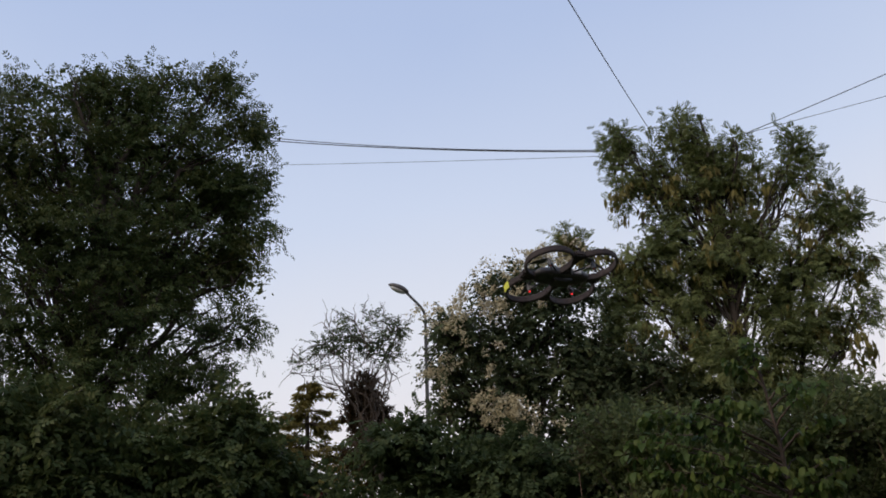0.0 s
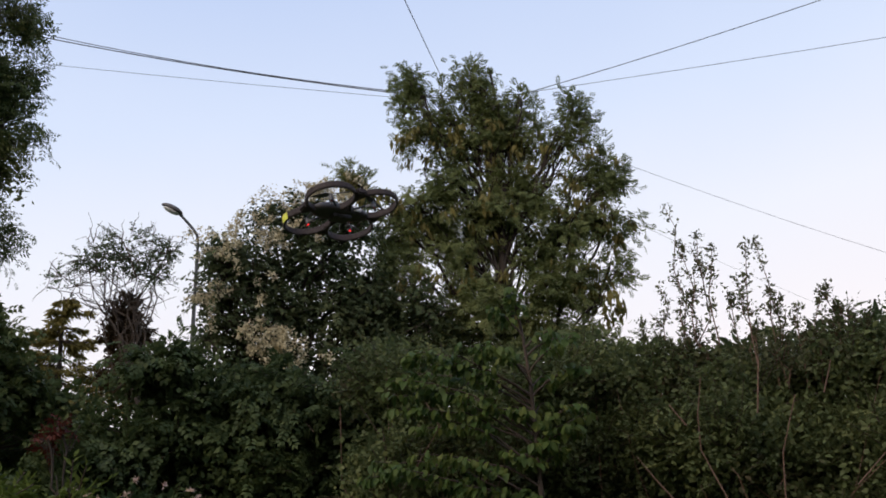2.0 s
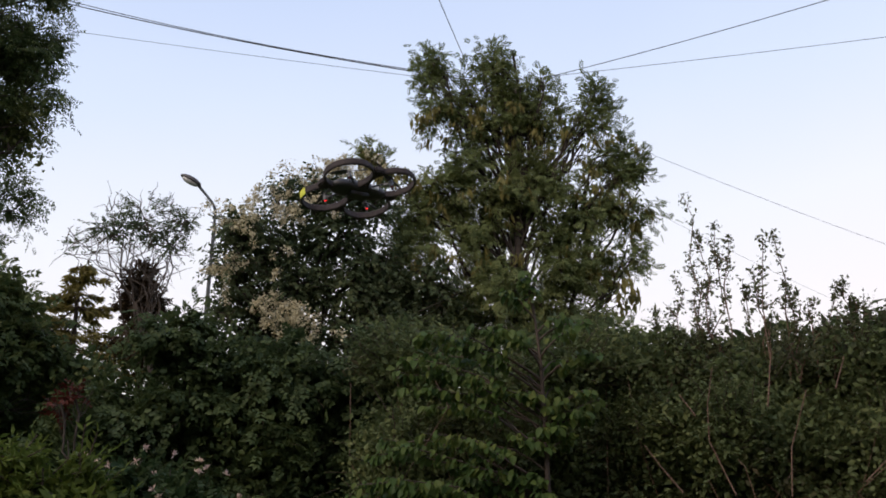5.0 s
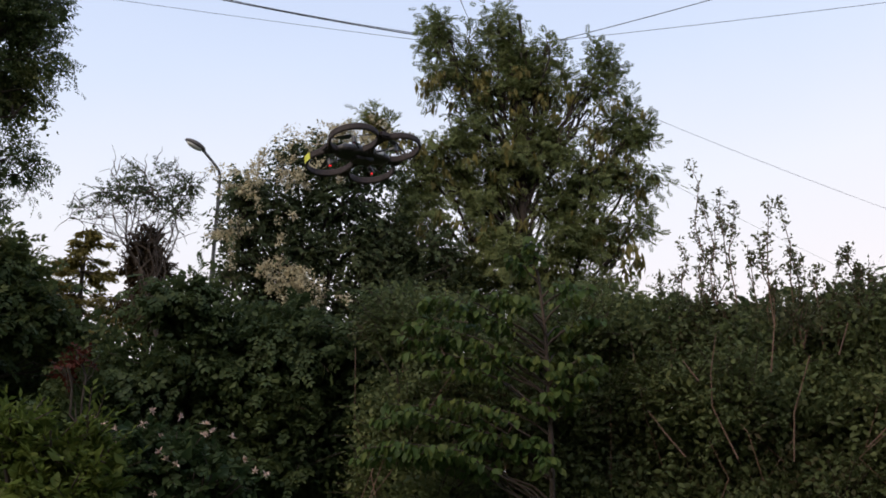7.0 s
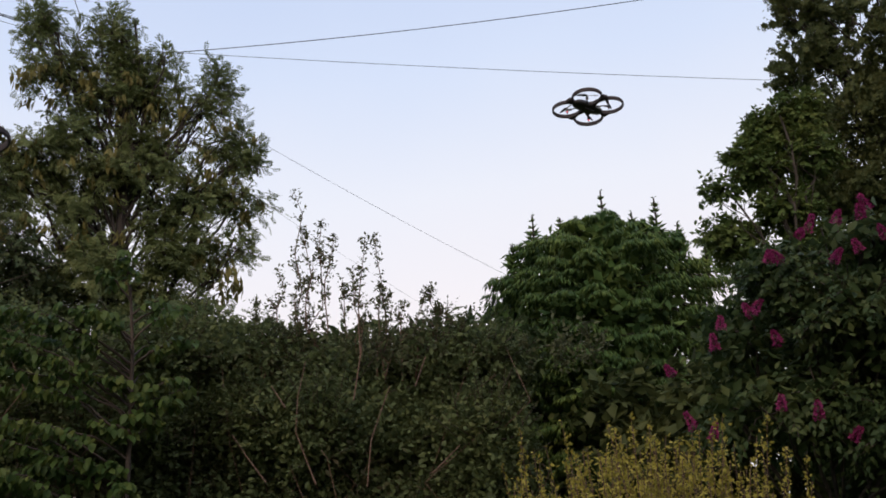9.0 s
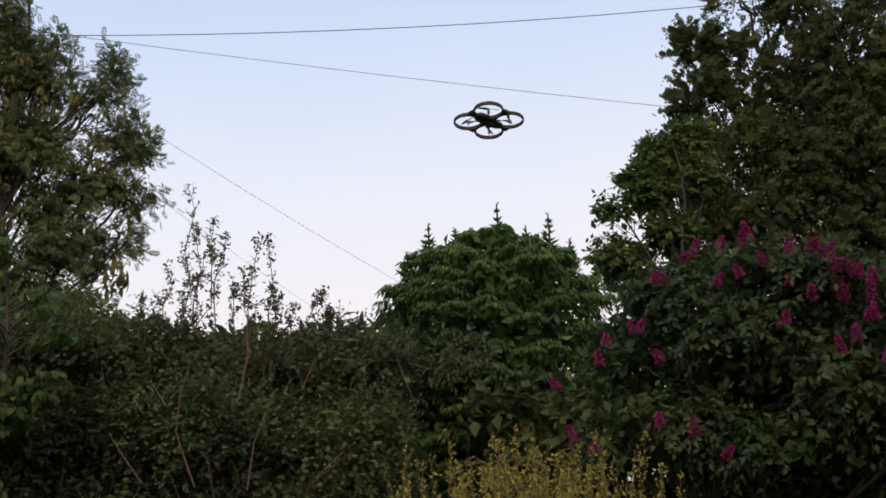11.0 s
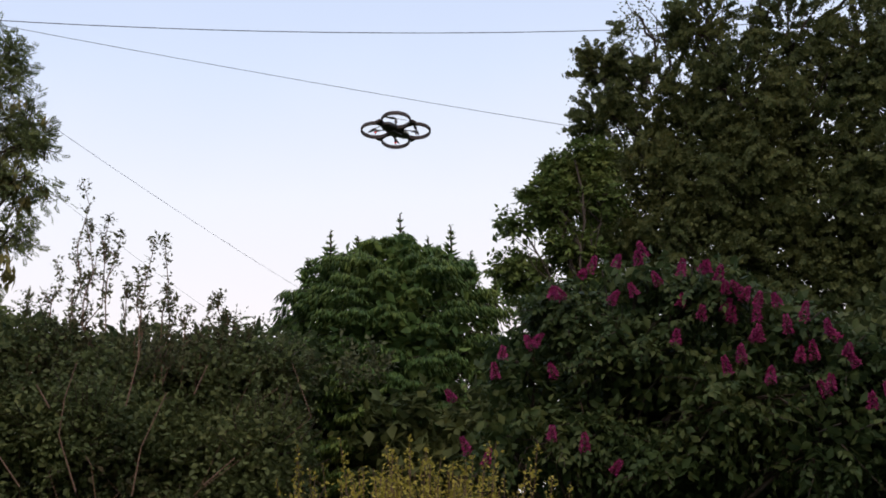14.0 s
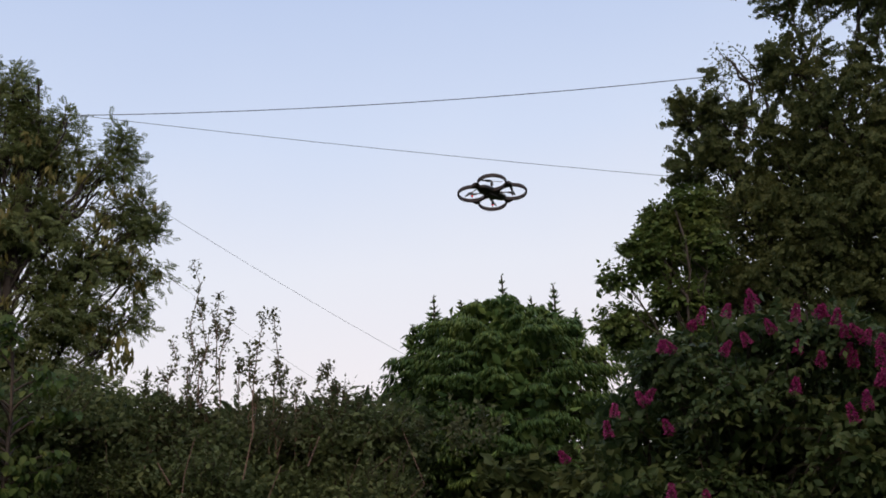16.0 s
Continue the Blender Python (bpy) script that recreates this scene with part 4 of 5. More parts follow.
def spruce():
    base = (6.20, 7.35, 0.0)
    o = thing("spruce_tree", base, "broad rounded green spruce with drooping fingered sprays", "tree")
    rng = np.random.default_rng(141)
    t = Tubes()
    t.add(np.array([(0, 0, 0), (0, 0, 2.5), (-0.05, 0, 4.2), (-0.08, -0.05, 4.8)]), (0.16, 0.12, 0.05, 0.012), 8)
    hang("trunk", t.mesh("trunk"), bark, o, smooth=True)
    root, tip = [], []
    levels = np.array([1.0, 3.0, 3.7, 3.95, 4.17, 4.4, 4.62, 4.75, 4.85, 4.95])
    girth = np.array([1.45, 1.42, 1.33, 1.27, 1.22, 1.10, 0.95, 0.80, 0.55, 0.25])
    for tier in range(21):
        z = 4.90 - tier * 0.185
        for k in range(int(10 + 24 * float(np.interp(z, levels, girth)))):
            a = rng.uniform(0, 2 * math.pi)
            shelf = 0.05 * math.sin(3 * a + tier * 2.4) + 0.03 * math.sin(7 * a + tier)
            high = z + shelf + rng.normal(0, 0.03)
            r = float(np.interp(high, levels, girth)) * rng.uniform(0.80, 1.02) * (1.0 + 0.05 * math.sin(5 * a + 1.7 * tier))
            root.append((math.cos(a) * r * 0.45, math.sin(a) * r * 0.45, high + 0.06 + 0.08 * r))
            tip.append((math.cos(a) * r, math.sin(a) * r, high))
    root, tip = np.array(root), np.array(tip)
    q = Tubes()
    for i in range(len(root)):
        q.add(np.array([root[i] - (0, 0, 0.03), (root[i] + tip[i]) / 2 - (0, 0, 0.01), tip[i] - (0, 0, 0.02)]), (0.008, 0.005, 0.002), 3)
    hang("branch_work", q.mesh("branch_work"), bark, o, kind="stuff")
    # fan of side twigs on each branch, each twig hung with fingers
    n = 50
    s = 1.03 - 0.50 * rng.uniform(0, 1, (len(tip), n, 1)) ** 1.1
    out = unit((tip - root) * np.array([1, 1, 0]))[:, None]
    cross = np.cross(out, np.array([0, 0, 1.0]))
    twig = rng.integers(-3, 4, (len(tip), n, 1)) / 3.0
    wide = 0.17 * twig * (1.45 - s) + rng.normal(0, 0.008, (len(tip), n, 1))
    p = root[:, None] + (tip - root)[:, None] * s + cross * wide - np.array([0, 0, 1.0]) * (0.9 * wide ** 2 / 0.17)
    w = out * 0.42 + cross * twig * 0.25 + np.array([0, 0, -1.00]) + rng.normal(0, 0.22, p.shape)
    p, w = p.reshape(-1, 3), w.reshape(-1, 3)
    v, f = scatter(NEEDLE_FINGER, p, w, rng.normal(size=p.shape), rng.uniform(0.070, 0.120, len(p)))
    hang("needle_sprays", mesh_of("needle_sprays", v, f), spruce_needle, o, "drooping fresh green needle sprays", "stuff")
    cz = rng.uniform(0.8, 4.80, 16000)
    ca = rng.uniform(0, 2 * math.pi, 16000)
    cr = np.interp(cz, levels, girth) * 0.80 * rng.uniform(0.2, 1, 16000)
    p = np.array([np.cos(ca) * cr, np.sin(ca) * cr, cz]).T
    v, f = scatter(DIAMOND, p, rng.normal(size=p.shape), rng.normal(size=p.shape), rng.uniform(0.09, 0.15, 16000))
    hang("inner_needles", mesh_of("inner_needles", v, f), spruce_needle, o, "", "stuff")
    for x, y, z, h in ((-0.05, -0.12, 4.80, 0.44), (-0.62, 0.30, 4.68, 0.34), (-0.42, 0.1, 4.72, 0.24), (0.36, -0.45, 4.74, 0.38), (0.18, -0.3, 4.75, 0.24),
                       (-0.25, 0.05, 4.78, 0.20), (0.55, -0.55, 4.58, 0.28), (-0.78, 0.45, 4.5, 0.22), (0.75, -0.7, 4.35, 0.22)):
        q = Tubes()
        q.add(np.array([(x, y, z - 0.2), (x + 0.01, y, z + h * 0.5), (x, y, z + h)]), (0.016, 0.011, 0.008), 5)
        lead = hang("leader", q.mesh("leader"), bark, o, "upright leading shoot")
        m = 60
        s = np.round(rng.uniform(-0.2, 1, m) * 5) / 5 + rng.normal(0, 0.02, m)
        turn = rng.uniform(0, 2 * math.pi, m)
        pl = np.array([x, y, z]) + np.array([0, 0, 1.0]) * (s * h)[:, None]
        w = np.array([np.cos(turn), np.sin(turn), 0.55 + rng.normal(0, 0.15, m)]).T
        v, f = scatter(FINGER, pl, w, rng.normal(size=pl.shape), 0.035 + 0.10 * (1 - np.clip(s, 0, 1)) * rng.uniform(0.6, 1.2, m))
        hang("leader_spray", mesh_of("leader_spray", v, f), spruce_needle, lead, kind="stuff")


spruce()

# ---------------------------------------------------------------- lilac
LILAC = [
    (4.92, 3.44, 3.38, 0.34, 0.18),
    (4.63, 3.81, 3.21, 0.32, 0.25),
    (4.41, 4.07, 2.81, 0.28, 0.27),
    (5.14, 3.10, 3.27, 0.36, 0.22),
    (5.33, 2.76, 2.99, 0.36, 0.25),
    (5.48, 2.44, 2.78, 0.32, 0.25),
    (4.88, 3.50, 2.86, 0.50, 0.35),
    (5.19, 3.01, 2.62, 0.53, 0.35),
    (5.43, 2.55, 2.36, 0.49, 0.35),
    (4.61, 3.84, 2.42, 0.49, 0.28),
    (4.34, 4.14, 2.36, 0.24, 0.24),
    (4.96, 3.37, 2.24, 0.49, 0.24),
    (5.63, 2.07, 2.55, 0.49, 0.42),
]
LILAC_BACK = [
    (5.11, 4.48, 2.97, 0.44, 0.44),
    (5.47, 4.04, 2.80, 0.60, 0.52),
    (5.88, 3.42, 2.73, 0.68, 0.52),
    (6.16, 2.88, 2.54, 0.59, 0.48),
    (5.56, 3.91, 3.35, 0.45, 0.32),
    (5.86, 3.45, 3.15, 0.44, 0.32),
    (5.24, 4.33, 3.13, 0.36, 0.32),
    (5.41, 4.12, 2.38, 0.59, 0.36),
    (5.75, 3.63, 2.04, 0.79, 0.35),
    (6.16, 2.88, 2.02, 0.79, 0.35),
]
PANICLES = [
    (52.0, 17.9),
    (53.8, 18.1),
    (55.0, 18.5),
    (57.6, 17.9),
    (58.8, 17.6),
    (59.7, 16.9),
    (60.2, 16.4),
    (54.0, 15.9),
    (54.9, 16.8),
    (49.9, 16.2),
    (57.5, 15.6),
    (58.8, 15.2),
    (60.9, 14.6),
    (61.6, 13.7),
    (60.8, 15.5),
    (62.9, 15.2),
    (63.7, 14.2),
    (56.9, 13.7),
    (63.8, 12.6),
    (65.2, 13.3),
    (65.4, 13.7),
    (66.0, 11.7),
    (59.9, 12.3),
    (62.1, 11.0),
    (64.4, 10.8),
    (67.3, 9.8),
    (50.2, 11.5),
    (46.8, 13.3),
    (48.5, 13.4),
    (46.0, 11.9),
    (43.7, 10.5),
    (49.7, 8.3),
    (51.0, 8.4),
    (44.5, 8.1),
    (45.7, 7.3),
    (52.9, 6.7),
    (61.7, 15.5),
    (56.2, 17.2),
]


def lilac():
    base = (4.9, 3.9, 0.0)
    o = thing("lilac_shrub", base, "large lilac in bloom with deep magenta panicles", "shrub")
    woody(o, base, 15, LILAC, (4.9, 3.9, 2.2), 0.06, 0.4)
    crown("crown", o, base, 151, LILAC, lilac_leaf, LEAF, 370, 8, 0.20, 0.056, up=0.25, droop=0.75, core=2.4, hollow=-0.05, grain=2.4)
    crown("rear_foliage", o, base, 153, LILAC_BACK, lilac_leaf, LEAF, 110, 7, 0.14, 0.065, up=0.25, droop=0.6, core=2.4, hollow=-0.4, twigs=False)
    rng = np.random.default_rng(152)
    b = np.array(base)
    for az, el in PANICLES:
        a, e = radians(az), radians(el)
        way = np.array([math.sin(a) * math.cos(e), math.cos(a) * math.cos(e), math.sin(e)])
        eye = np.array([0, 0, 1.55])
        near = 99.0
        for x, y, z, rh, rv in LILAC:
            k = np.array([1 / rh, 1 / rh, 1 / rv])
            u, c = way * k, (eye - np.array([x, y, z])) * k
            q = (u @ c) ** 2 - (u @ u) * (c @ c - 1.25)
            if q > 0:
                near = min(near, (-(u @ c) - math.sqrt(q)) / (u @ u))
        if near > 20:
            near = 6.0
        p = eye + way * near
        for twin in range(rng.integers(1, 3)):
            lean = unit(np.array([rng.normal(0, 0.5), rng.normal(-0.2, 0.4), 0.9]))
            foot = p + rng.normal(0, 0.035, 3) - lean * 0.05
            m = 320
            s = rng.uniform(0, 1, m)
            r = (0.025 * (1 - s) ** 0.7 + 0.003) * rng.uniform(0.5, 1.0, m)
            ring = unit(np.cross(rng.normal(size=(m, 3)), lean))
            h = rng.uniform(0.075, 0.115)
            pl = foot + lean * (s * h)[:, None] + ring * r[:, None]
            v, f = scatter(DIAMOND, pl - b, ring + rng.normal(0, 0.4, (m, 3)), rng.normal(size=(m, 3)), rng.uniform(0.010, 0.016, m))
            hang("panicle", mesh_of("panicle", v, f), lilac_bloom, o)


lilac()

# ---------------------------------------------------------------- near shrubs
CORNER = [
    (-1.22, 4.33, 1.91, 0.20, 0.16),
    (-1.02, 4.38, 1.85, 0.20, 0.16),
    (-1.32, 4.30, 2.00, 0.16, 0.10),
    (-1.10, 4.36, 1.73, 0.29, 0.16),
    (-1.02, 4.38, 1.99, 0.09, 0.12),
]


def corner_shrub():
    base = (-1.25, 4.3, 0.0)
    o = thing("golden_shrub", base, "light yellow-green leafy garden shrub", "shrub")
    woody(o, base, 16, CORNER, (-1.25, 4.3, 1.7), 0.04, 0.4)
    crown("crown", o, base, 161, CORNER, corner_leaf, NARROW, 330, 9, 0.15, 0.055, up=0.7, droop=0.0, spread=0.7, core=2)


corner_shrub()

HONEY = [
    (-0.82, 5.34, 1.93, 0.25, 0.16),
    (-1.00, 5.31, 2.03, 0.19, 0.13),
    (-0.61, 5.37, 1.85, 0.25, 0.16),
    (-1.09, 5.29, 1.86, 0.25, 0.19),
]


def climber():
    base = (-0.8, 5.35, 0.0)
    o = thing("honeysuckle", base, "dark honeysuckle bush dotted with pale pink flowers", "shrub")
    woody(o, base, 17, HONEY, (-0.8, 5.35, 1.6), 0.035, 0.4)
    crown("crown", o, base, 171, HONEY, honey_leaf, DIAMOND, 260, 9, 0.16, 0.055, up=0.4, core=2)
    rng = np.random.default_rng(172)
    p, w, mid = shell_points(rng, HONEY, 55, 0.95)
    keep = (w[:, 1] < 0.1) & (w[:, 2] > -0.5)
    p, w = p[keep], w[keep]
    n = 11
    pl = np.repeat(p + w * 0.10, n, 0)
    d = rng.normal(size=pl.shape) + np.repeat(w, n, 0)
    v, f = scatter(NARROW, pl - np.array(base), d, rng.normal(size=pl.shape), rng.uniform(0.02, 0.034, len(pl)))
    hang("bloom", mesh_of("bloom", v, f), honey_flower, o, "pale pink spidery flowers", "stuff")


climber()

YELLOW = [
    (2.78, 3.15, 1.91, 0.44, 0.12),
    (2.58, 3.31, 1.84, 0.24, 0.12),
    (2.98, 2.96, 1.82, 0.27, 0.12),
    (2.78, 3.15, 1.71, 0.58, 0.19),
]


def yellow_shrub():
    base = (2.75, 3.2, 0.0)
    o = thing("golden_privet", base, "upright yellow-leaved shrub with thin straight shoots", "shrub")
    rng = np.random.default_rng(181)
    b = np.array(base)
    canes = Tubes()
    places = []
    mid = np.array(YELLOW[0][:3])
    across = unit(np.array([mid[1], -mid[0], 0.0]))
    deep = unit(np.array([mid[0], mid[1], 0.0]))
    for i in range(230):
        u, w = rng.uniform(-1, 1), rng.uniform(-1, 1)
        if u * u + w * w > 1:
            continue
        top = 2.04 - 0.20 * u * u - 0.1 * w * w + rng.normal(0, 0.05) - 0.04 + (rng.uniform(0.06, 0.24) if rng.random() < 0.2 else 0)
        foot = np.array([mid[0], mid[1], 0.0]) + across * u * 0.30 + deep * w * 0.25
        tip = np.array([mid[0], mid[1], top]) + across * (u * 0.62 + rng.normal(0, 0.04)) + deep * w * 0.45
        path = bend(rng, foot, tip, 6, 0.012)
        canes.add(path - b, np.linspace(0.003, 0.0013, 6), 4)
        n = 170
        s = rng.uniform(0.30, 1.0, n) ** 0.8
        places.append(np.array([np.interp(s, np.linspace(0, 1, 6), path[:, k]) for k in range(3)]).T)
    hang("cane_growth", canes.mesh("cane_growth"), pale_stem, o, kind="stuff")
    p = np.concatenate(places) + rng.normal(0, 0.007, (sum(len(x) for x in places), 3))
    v, f = scatter(DIAMOND, p - b, rng.normal(size=p.shape) + np.array([0, 0, 0.7]), rng.normal(size=p.shape) + np.array([0, 0, 0.7]), rng.uniform(0.012, 0.024, len(p)))
    hang("foliage", mesh_of("foliage", v, f), yellow_leaf, o, "small yellow leaves", "stuff")


yellow_shrub()

# ---------------------------------------------------------------- street lamp, pole and wires


def street_lamp():
    base = (-2.06, 15.87, 0.0)
    o = thing("street_lamp", base, "tall grey street lamp with curved arm and oval head", "street lamp")
    t = Tubes()
    t.add(np.array([(0, 0, 0), (0, 0, 1.2), (0, 0, 1.25), (0, 0, 7.2)]), (0.085, 0.085, 0.05, 0.028), 12)
    hang("post", t.mesh("post"), lamp_metal, o, smooth=True)
    t = Tubes()
    bow = np.array([(0, 0, 7.18), (0, 0, 7.48), (-0.006, 0, 7.55), (-0.03, -0.004, 7.63), (-0.075, -0.01, 7.70), (-0.14, -0.016, 7.78), (-0.24, -0.028, 7.89), (-0.34, -0.04, 8.0)])
    t.add(bow, np.full(len(bow), 0.024), 10)
    hang("arm", t.mesh("arm"), lamp_metal, o, smooth=True)
    way = Vector((-0.86, -0.1, 0.42)).normalized()
    m = Matrix.Translation(Vector(bow[-1]) + way * 0.13) @ way.to_track_quat("X", "Z").to_matrix().to_4x4()
    bm = bmesh.new()
    bmesh.ops.create_uvsphere(bm, u_segments=20, v_segments=12, radius=1)
    for vert in bm.verts:
        x = vert.co.x
        vert.co = Vector((x * 0.20, vert.co.y * (0.105 - 0.02 * x), vert.co.z * (0.075 if vert.co.z > 0 else 0.03)))
    bmesh.ops.transform(bm, matrix=m, verts=bm.verts)
    head = part("lamp_head", bm, lamp_shell, o, smooth=True)
    bm = bmesh.new()
    bmesh.ops.create_uvsphere(bm, u_segments=16, v_segments=8, radius=1)
    for vert in bm.verts:
        vert.co = Vector((vert.co.x * 0.155, vert.co.y * 0.08, min(0, vert.co.z) * 0.05 - 0.018))
    bmesh.ops.transform(bm, matrix=m, verts=bm.verts)
    part("diffuser", bm, m_glass, head, "grey glass bowl", smooth=True)


street_lamp()


def wire_pole():
    x, y, z = (2.68, 13.74, 9.15)
    o = thing("utility_pole", (x, y, 0), "weathered wooden pole carrying overhead wires", "pole")
    t = Tubes()
    t.add(np.array([(0, 0, 0), (0, 0, z * 0.5), (0, 0, z + 0.02)]), (0.10, 0.085, 0.06), 12)
    hang("post", t.mesh("post"), pole_wood, o, smooth=True)


wire_pole()


def wire(a, b, sag, radius, label):
    a, b = np.array(a), np.array(b)
    s = np.linspace(0, 1, 40)
    p = a + (b - a) * s[:, None]
    p[:, 2] -= sag * 4 * s * (1 - s)
    t = Tubes()
    t.add(p - a, np.full(40, radius), 6)
    me = t.mesh("overhead_wire")
    me.materials.append(wire_rubber)
    ob = new("overhead_wire", me)
    ob.location = a
    tagged(ob, label, "wire", "overhead wires")


HEAD = (2.68, 13.74, 9.15)
near_head = (HEAD[0], HEAD[1], HEAD[2] - 0.04)
wire(HEAD, (-11.14, 16.61, 13.25), 0.365, 0.009, "thin dark overhead wire strung behind the trees")
wire((HEAD[0], HEAD[1], HEAD[2] + 0.05), (-11.19, 16.58, 13.54), 0.49, 0.007, "thin dark overhead wire strung behind the trees")
wire(near_head, (-10.93, 16.75, 11.85), 0.074, 0.0038, "thin dark overhead wire strung behind the trees")
wire((2.11, 13.84, 9.17), (-0.13, 4.00, 5.66), 0.05, 0.005, "thin overhead wire rising over the garden")
wire(HEAD, (15.37, 4.46, 10.48), 0.356, 0.006, "long dark overhead wire crossing the sky")
wire((HEAD[0], HEAD[1], HEAD[2] + 0.1), (13.98, 7.79, 8.65), 0.073, 0.004, "long dark overhead wire crossing the sky")
wire((HEAD[0], HEAD[1], HEAD[2] - 0.18), (12.08, 15.94, 7.01), 0.12, 0.003, "faint slack wire running down behind the hedge")
wire((HEAD[0], HEAD[1], HEAD[2] - 0.85), (10.31, 17.14, 6.58), 0.12, 0.0022, "faint slack wire running down behind the hedge")

# ---------------------------------------------------------------- drones


def ring_band(bm, cx, cy, r_out, r_in, z0, z1, seg=40):
    rows = []
    prof = [(r_in, z0 + 0.004), (r_in + 0.003, z0), (r_out - 0.004, z0), (r_out, z0 + 0.006), (r_out, z1 - 0.006), (r_out - 0.004, z1), (r_in + 0.003, z1), (r_in, z1 - 0.004)]
    for i in range(seg):
        a = 2 * math.pi * i / seg
        rows.append([bm.verts.new((cx + r * math.cos(a), cy + r * math.sin(a), z)) for r, z in prof])
    for i in range(seg):
        p, q = rows[i], rows[(i + 1) % seg]
        for k in range(len(prof)):
            bm.faces.new((p[k], q[k], q[(k + 1) % len(prof)], p[(k + 1) % len(prof)]))


def box(bm, size, m):
    made = bmesh.ops.create_cube(bm, size=1, matrix=m @ Matrix.Diagonal((*size, 1)))
    edges = list({e for v in made["verts"] for e in v.link_edges})
    bmesh.ops.bevel(bm, geom=edges, offset=min(size) * 0.22, segments=2, affect="EDGES")


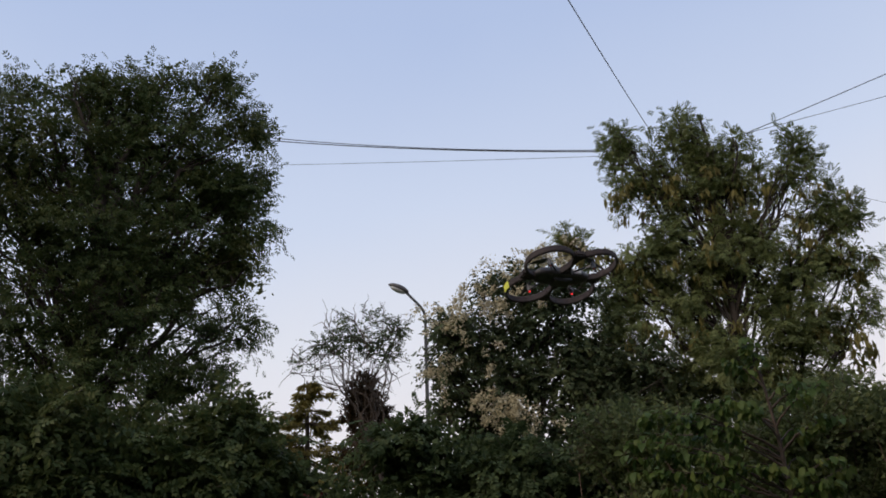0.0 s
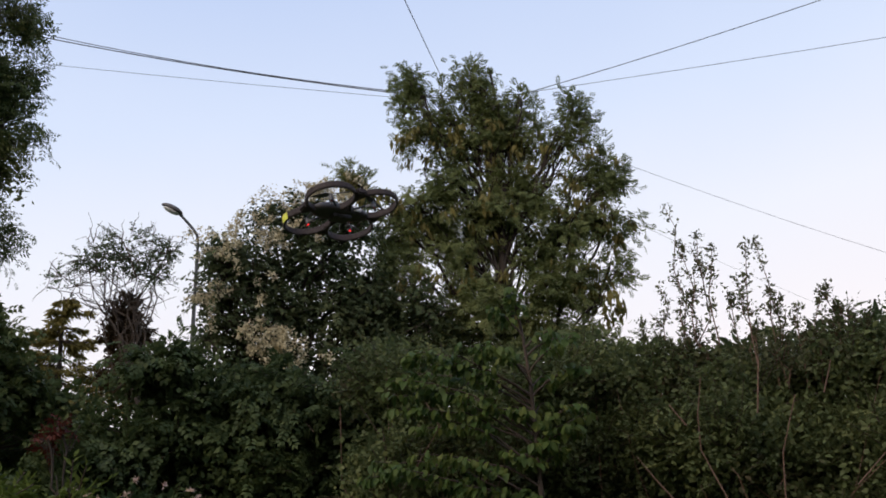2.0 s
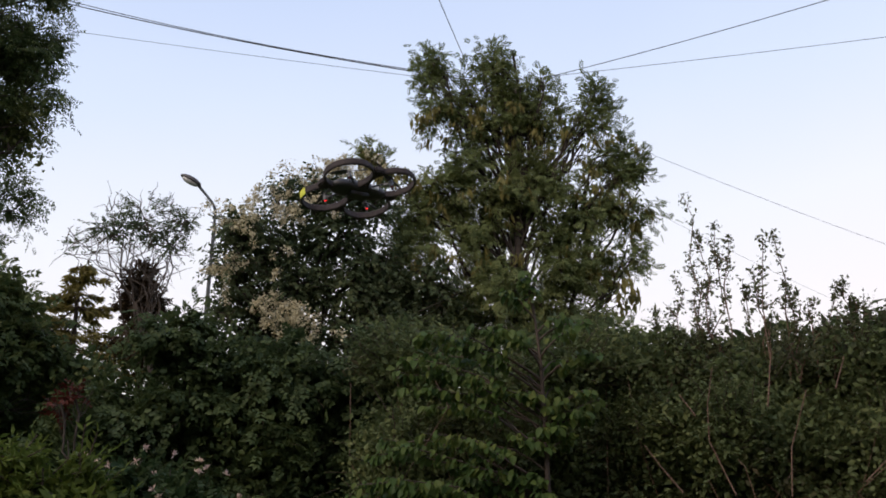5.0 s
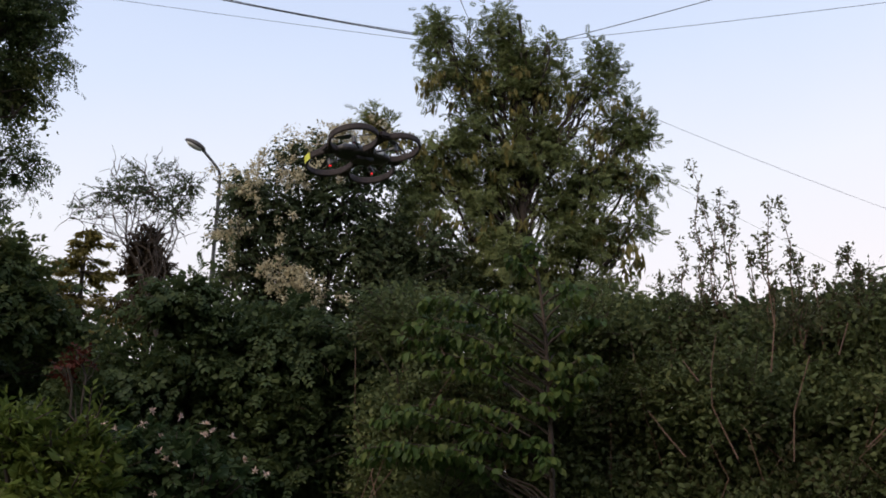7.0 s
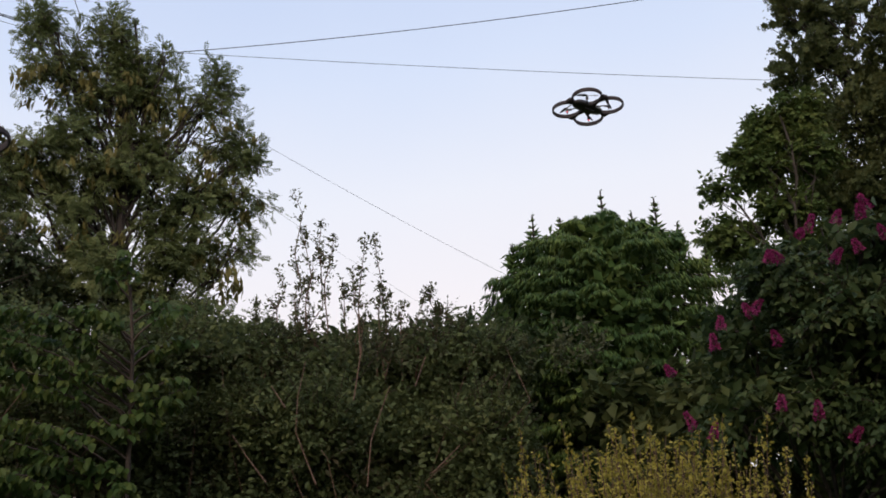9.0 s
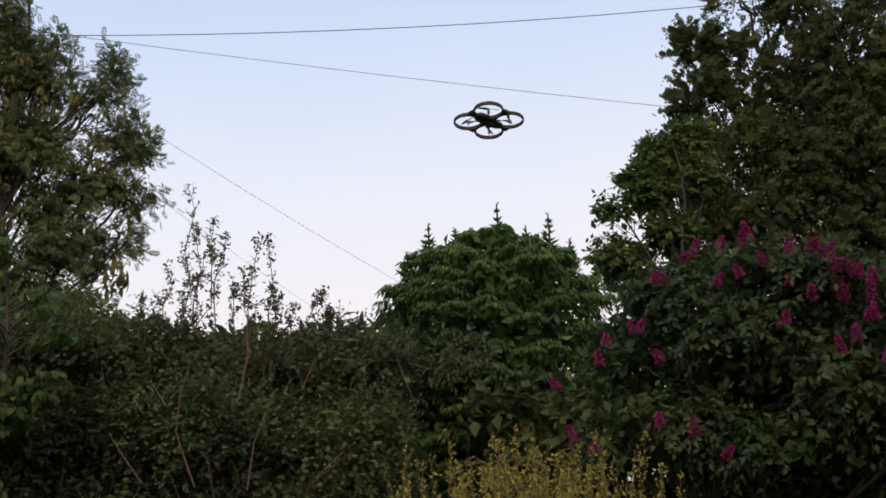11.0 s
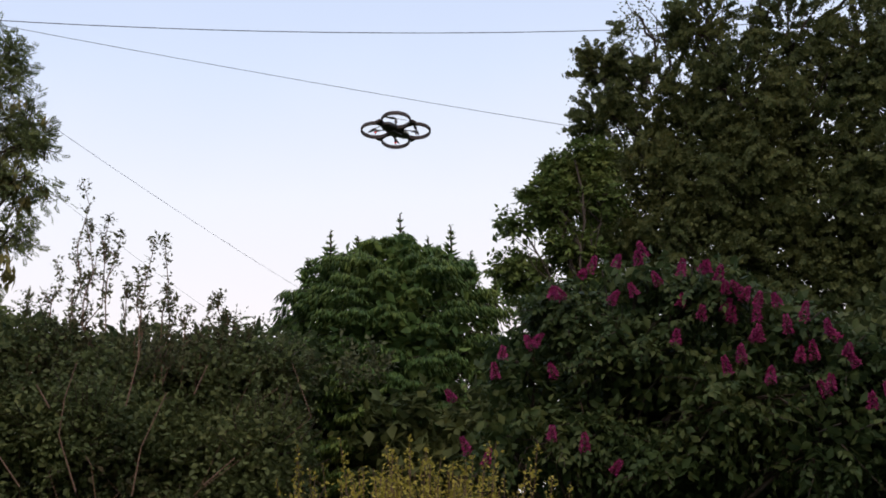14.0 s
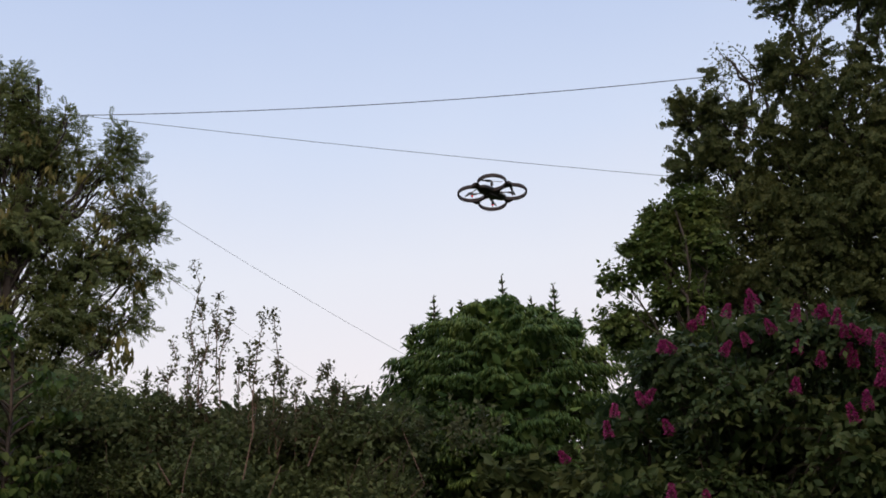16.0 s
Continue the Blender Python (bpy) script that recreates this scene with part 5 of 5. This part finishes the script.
def quadcopter(place, turn, label, taped):
    """Toy quadcopter: foam hull of four rotor rings round a long body, cross tubes, motors and two-bladed propellers."""
    o = thing("quadcopter_drone", (0, 0, 0), label, "drone", "hovering drones")
    bm = bmesh.new()
    c = 0.128
    for sx in (-1, 1):
        for sy in (-1, 1):
            ring_band(bm, sx * c, sy * c, 0.132, 0.1185, -0.018, 0.018)
    for a in range(4):
        m = Matrix.Rotation(a * math.pi / 2, 4, "Z")
        box(bm, (0.040, 0.060, 0.034), m @ Matrix.Translation((0.212, 0, 0)))
        box(bm, (0.060, 0.030, 0.030), m @ Matrix.Translation((0.170, 0, 0)))
    part("foam_hull", bm, foam, o, "black foam hull with four rotor rings", smooth=False)
    bm = bmesh.new()
    bmesh.ops.create_uvsphere(bm, u_segments=20, v_segments=12, radius=1)
    for vert in bm.verts:
        x, y, z = vert.co
        vert.co = Vector((math.copysign(abs(x) ** 0.75, x) * 0.165, math.copysign(abs(y) ** 0.75, y) * (0.058 - 0.012 * x), math.copysign(abs(z) ** 0.7, z) * 0.034))
    body = part("body", bm, shell, o, "dark plastic body shell", smooth=True)
    bm = bmesh.new()
    box(bm, (0.11, 0.07, 0.022), Matrix.Translation((-0.01, 0, -0.036)))
    part("battery_tray", bm, shell, body)
    bm = bmesh.new()
    box(bm, (0.055, 0.045, 0.004), Matrix.Translation((0.085, 0, 0.031)) @ Matrix.Rotation(0.15, 4, "Y"))
    part("sticker", bm, sticker, body, "pale label on the shell")
    bm = bmesh.new()
    box(bm, (0.045, 0.006, 0.030), Matrix.Translation((0.075, 0.052, 0.004)))
    part("side_label", bm, sticker, body, "pale label on the side")
    bm = bmesh.new()
    box(bm, (0.045, 0.006, 0.030), Matrix.Translation((0.075, -0.052, 0.004)))
    part("side_label", bm, sticker, body, "pale label on the side")
    for a in (45, 135):
        m = Matrix.Rotation(radians(a), 4, "Z")
        bm = bmesh.new()
        bmesh.ops.create_cone(bm, cap_ends=True, segments=10, radius1=0.005, radius2=0.005, depth=0.37, matrix=m @ Matrix.Rotation(radians(90), 4, "Y") @ Matrix.Identity(4))
        part("cross_tube", bm, carbon, o, smooth=True)
    for i, a in enumerate((45, 135, 225, 315)):
        cx, cy = c * math.copysign(1, math.cos(radians(a))), c * math.copysign(1, math.sin(radians(a)))
        here = Matrix.Translation((cx, cy, 0))
        bm = bmesh.new()
        bmesh.ops.create_cone(bm, cap_ends=True, segments=14, radius1=0.013, radius2=0.011, depth=0.032, matrix=here @ Matrix.Translation((0, 0, -0.006)))
        box(bm, (0.042, 0.02, 0.012), here @ Matrix.Rotation(radians(a), 4, "Z") @ Matrix.Translation((-0.02, 0, -0.006)))
        motor = part("motor", bm, motor_metal, o)
        bm = bmesh.new()
        bmesh.ops.create_cone(bm, cap_ends=True, segments=12, radius1=0.005, radius2=0.003, depth=0.022, matrix=here @ Matrix.Translation((0, 0, -0.032)))
        part("landing_foot", bm, carbon, motor)
        bm = bmesh.new()
        spin = here @ Matrix.Rotation(radians(25 + 62 * i), 4, "Z") @ Matrix.Translation((0, 0, 0.016))
        bmesh.ops.create_cone(bm, cap_ends=True, segments=12, radius1=0.007, radius2=0.005, depth=0.012, matrix=spin)
        for s in (0, 1):
            arm = spin @ Matrix.Rotation(math.pi * s, 4, "Z")
            rows = []
            for k in range(7):
                x = 0.005 + 0.095 * k / 6
                w = (0.006, 0.013, 0.0125, 0.011, 0.0095, 0.0075, 0.004)[k]
                tw = 0.5 - 0.05 * k
                rows.append([bm.verts.new(arm @ Vector((x, sy * w * math.cos(tw), sy * w * math.sin(tw) + sz))) for sy, sz in ((1, 0.0008), (-1, 0.0008), (-1, -0.0008), (1, -0.0008))])
            for p, q in zip(rows, rows[1:]):
                for k in range(4):
                    bm.faces.new((p[k], q[k], q[(k + 1) % 4], p[(k + 1) % 4]))
            bm.faces.new(rows[-1])
        part("propeller", bm, blade, o, smooth=False)
        bm = bmesh.new()
        bmesh.ops.create_icosphere(bm, subdivisions=2, radius=0.006, matrix=here @ Matrix.Translation((0, 0, -0.024)))
        part("indicator_light", bm, led_red if i < 2 else red_plastic, motor, "small red indicator light")
    if taped:
        bm = bmesh.new()
        for k in range(5):
            a = radians(168 + 5 * k)
            box(bm, (0.003, 0.0125, 0.040), Matrix.Translation((-c + 0.1335 * math.cos(a), c + 0.1335 * math.sin(a), -0.001)) @ Matrix.Rotation(a, 4, "Z"))
        part("tape_band", bm, tape, o, "bright yellow tape round the hull")
    o.matrix_world = Matrix.Translation(place) @ turn
    return o


quadcopter((0.10, 4.81, 3.53), Matrix.Rotation(radians(-7), 4, "X") @ Matrix.Rotation(radians(-8), 4, "Y") @ Matrix.Rotation(radians(28), 4, "Z"), "black quadcopter drone with yellow tape hovering in mid-air", True)
quadcopter((5.08, 6.05, 5.42), Matrix.Rotation(radians(-3), 4, "X") @ Matrix.Rotation(radians(2), 4, "Y") @ Matrix.Rotation(radians(5), 4, "Z"), "black quadcopter drone hovering above the spruce", False)
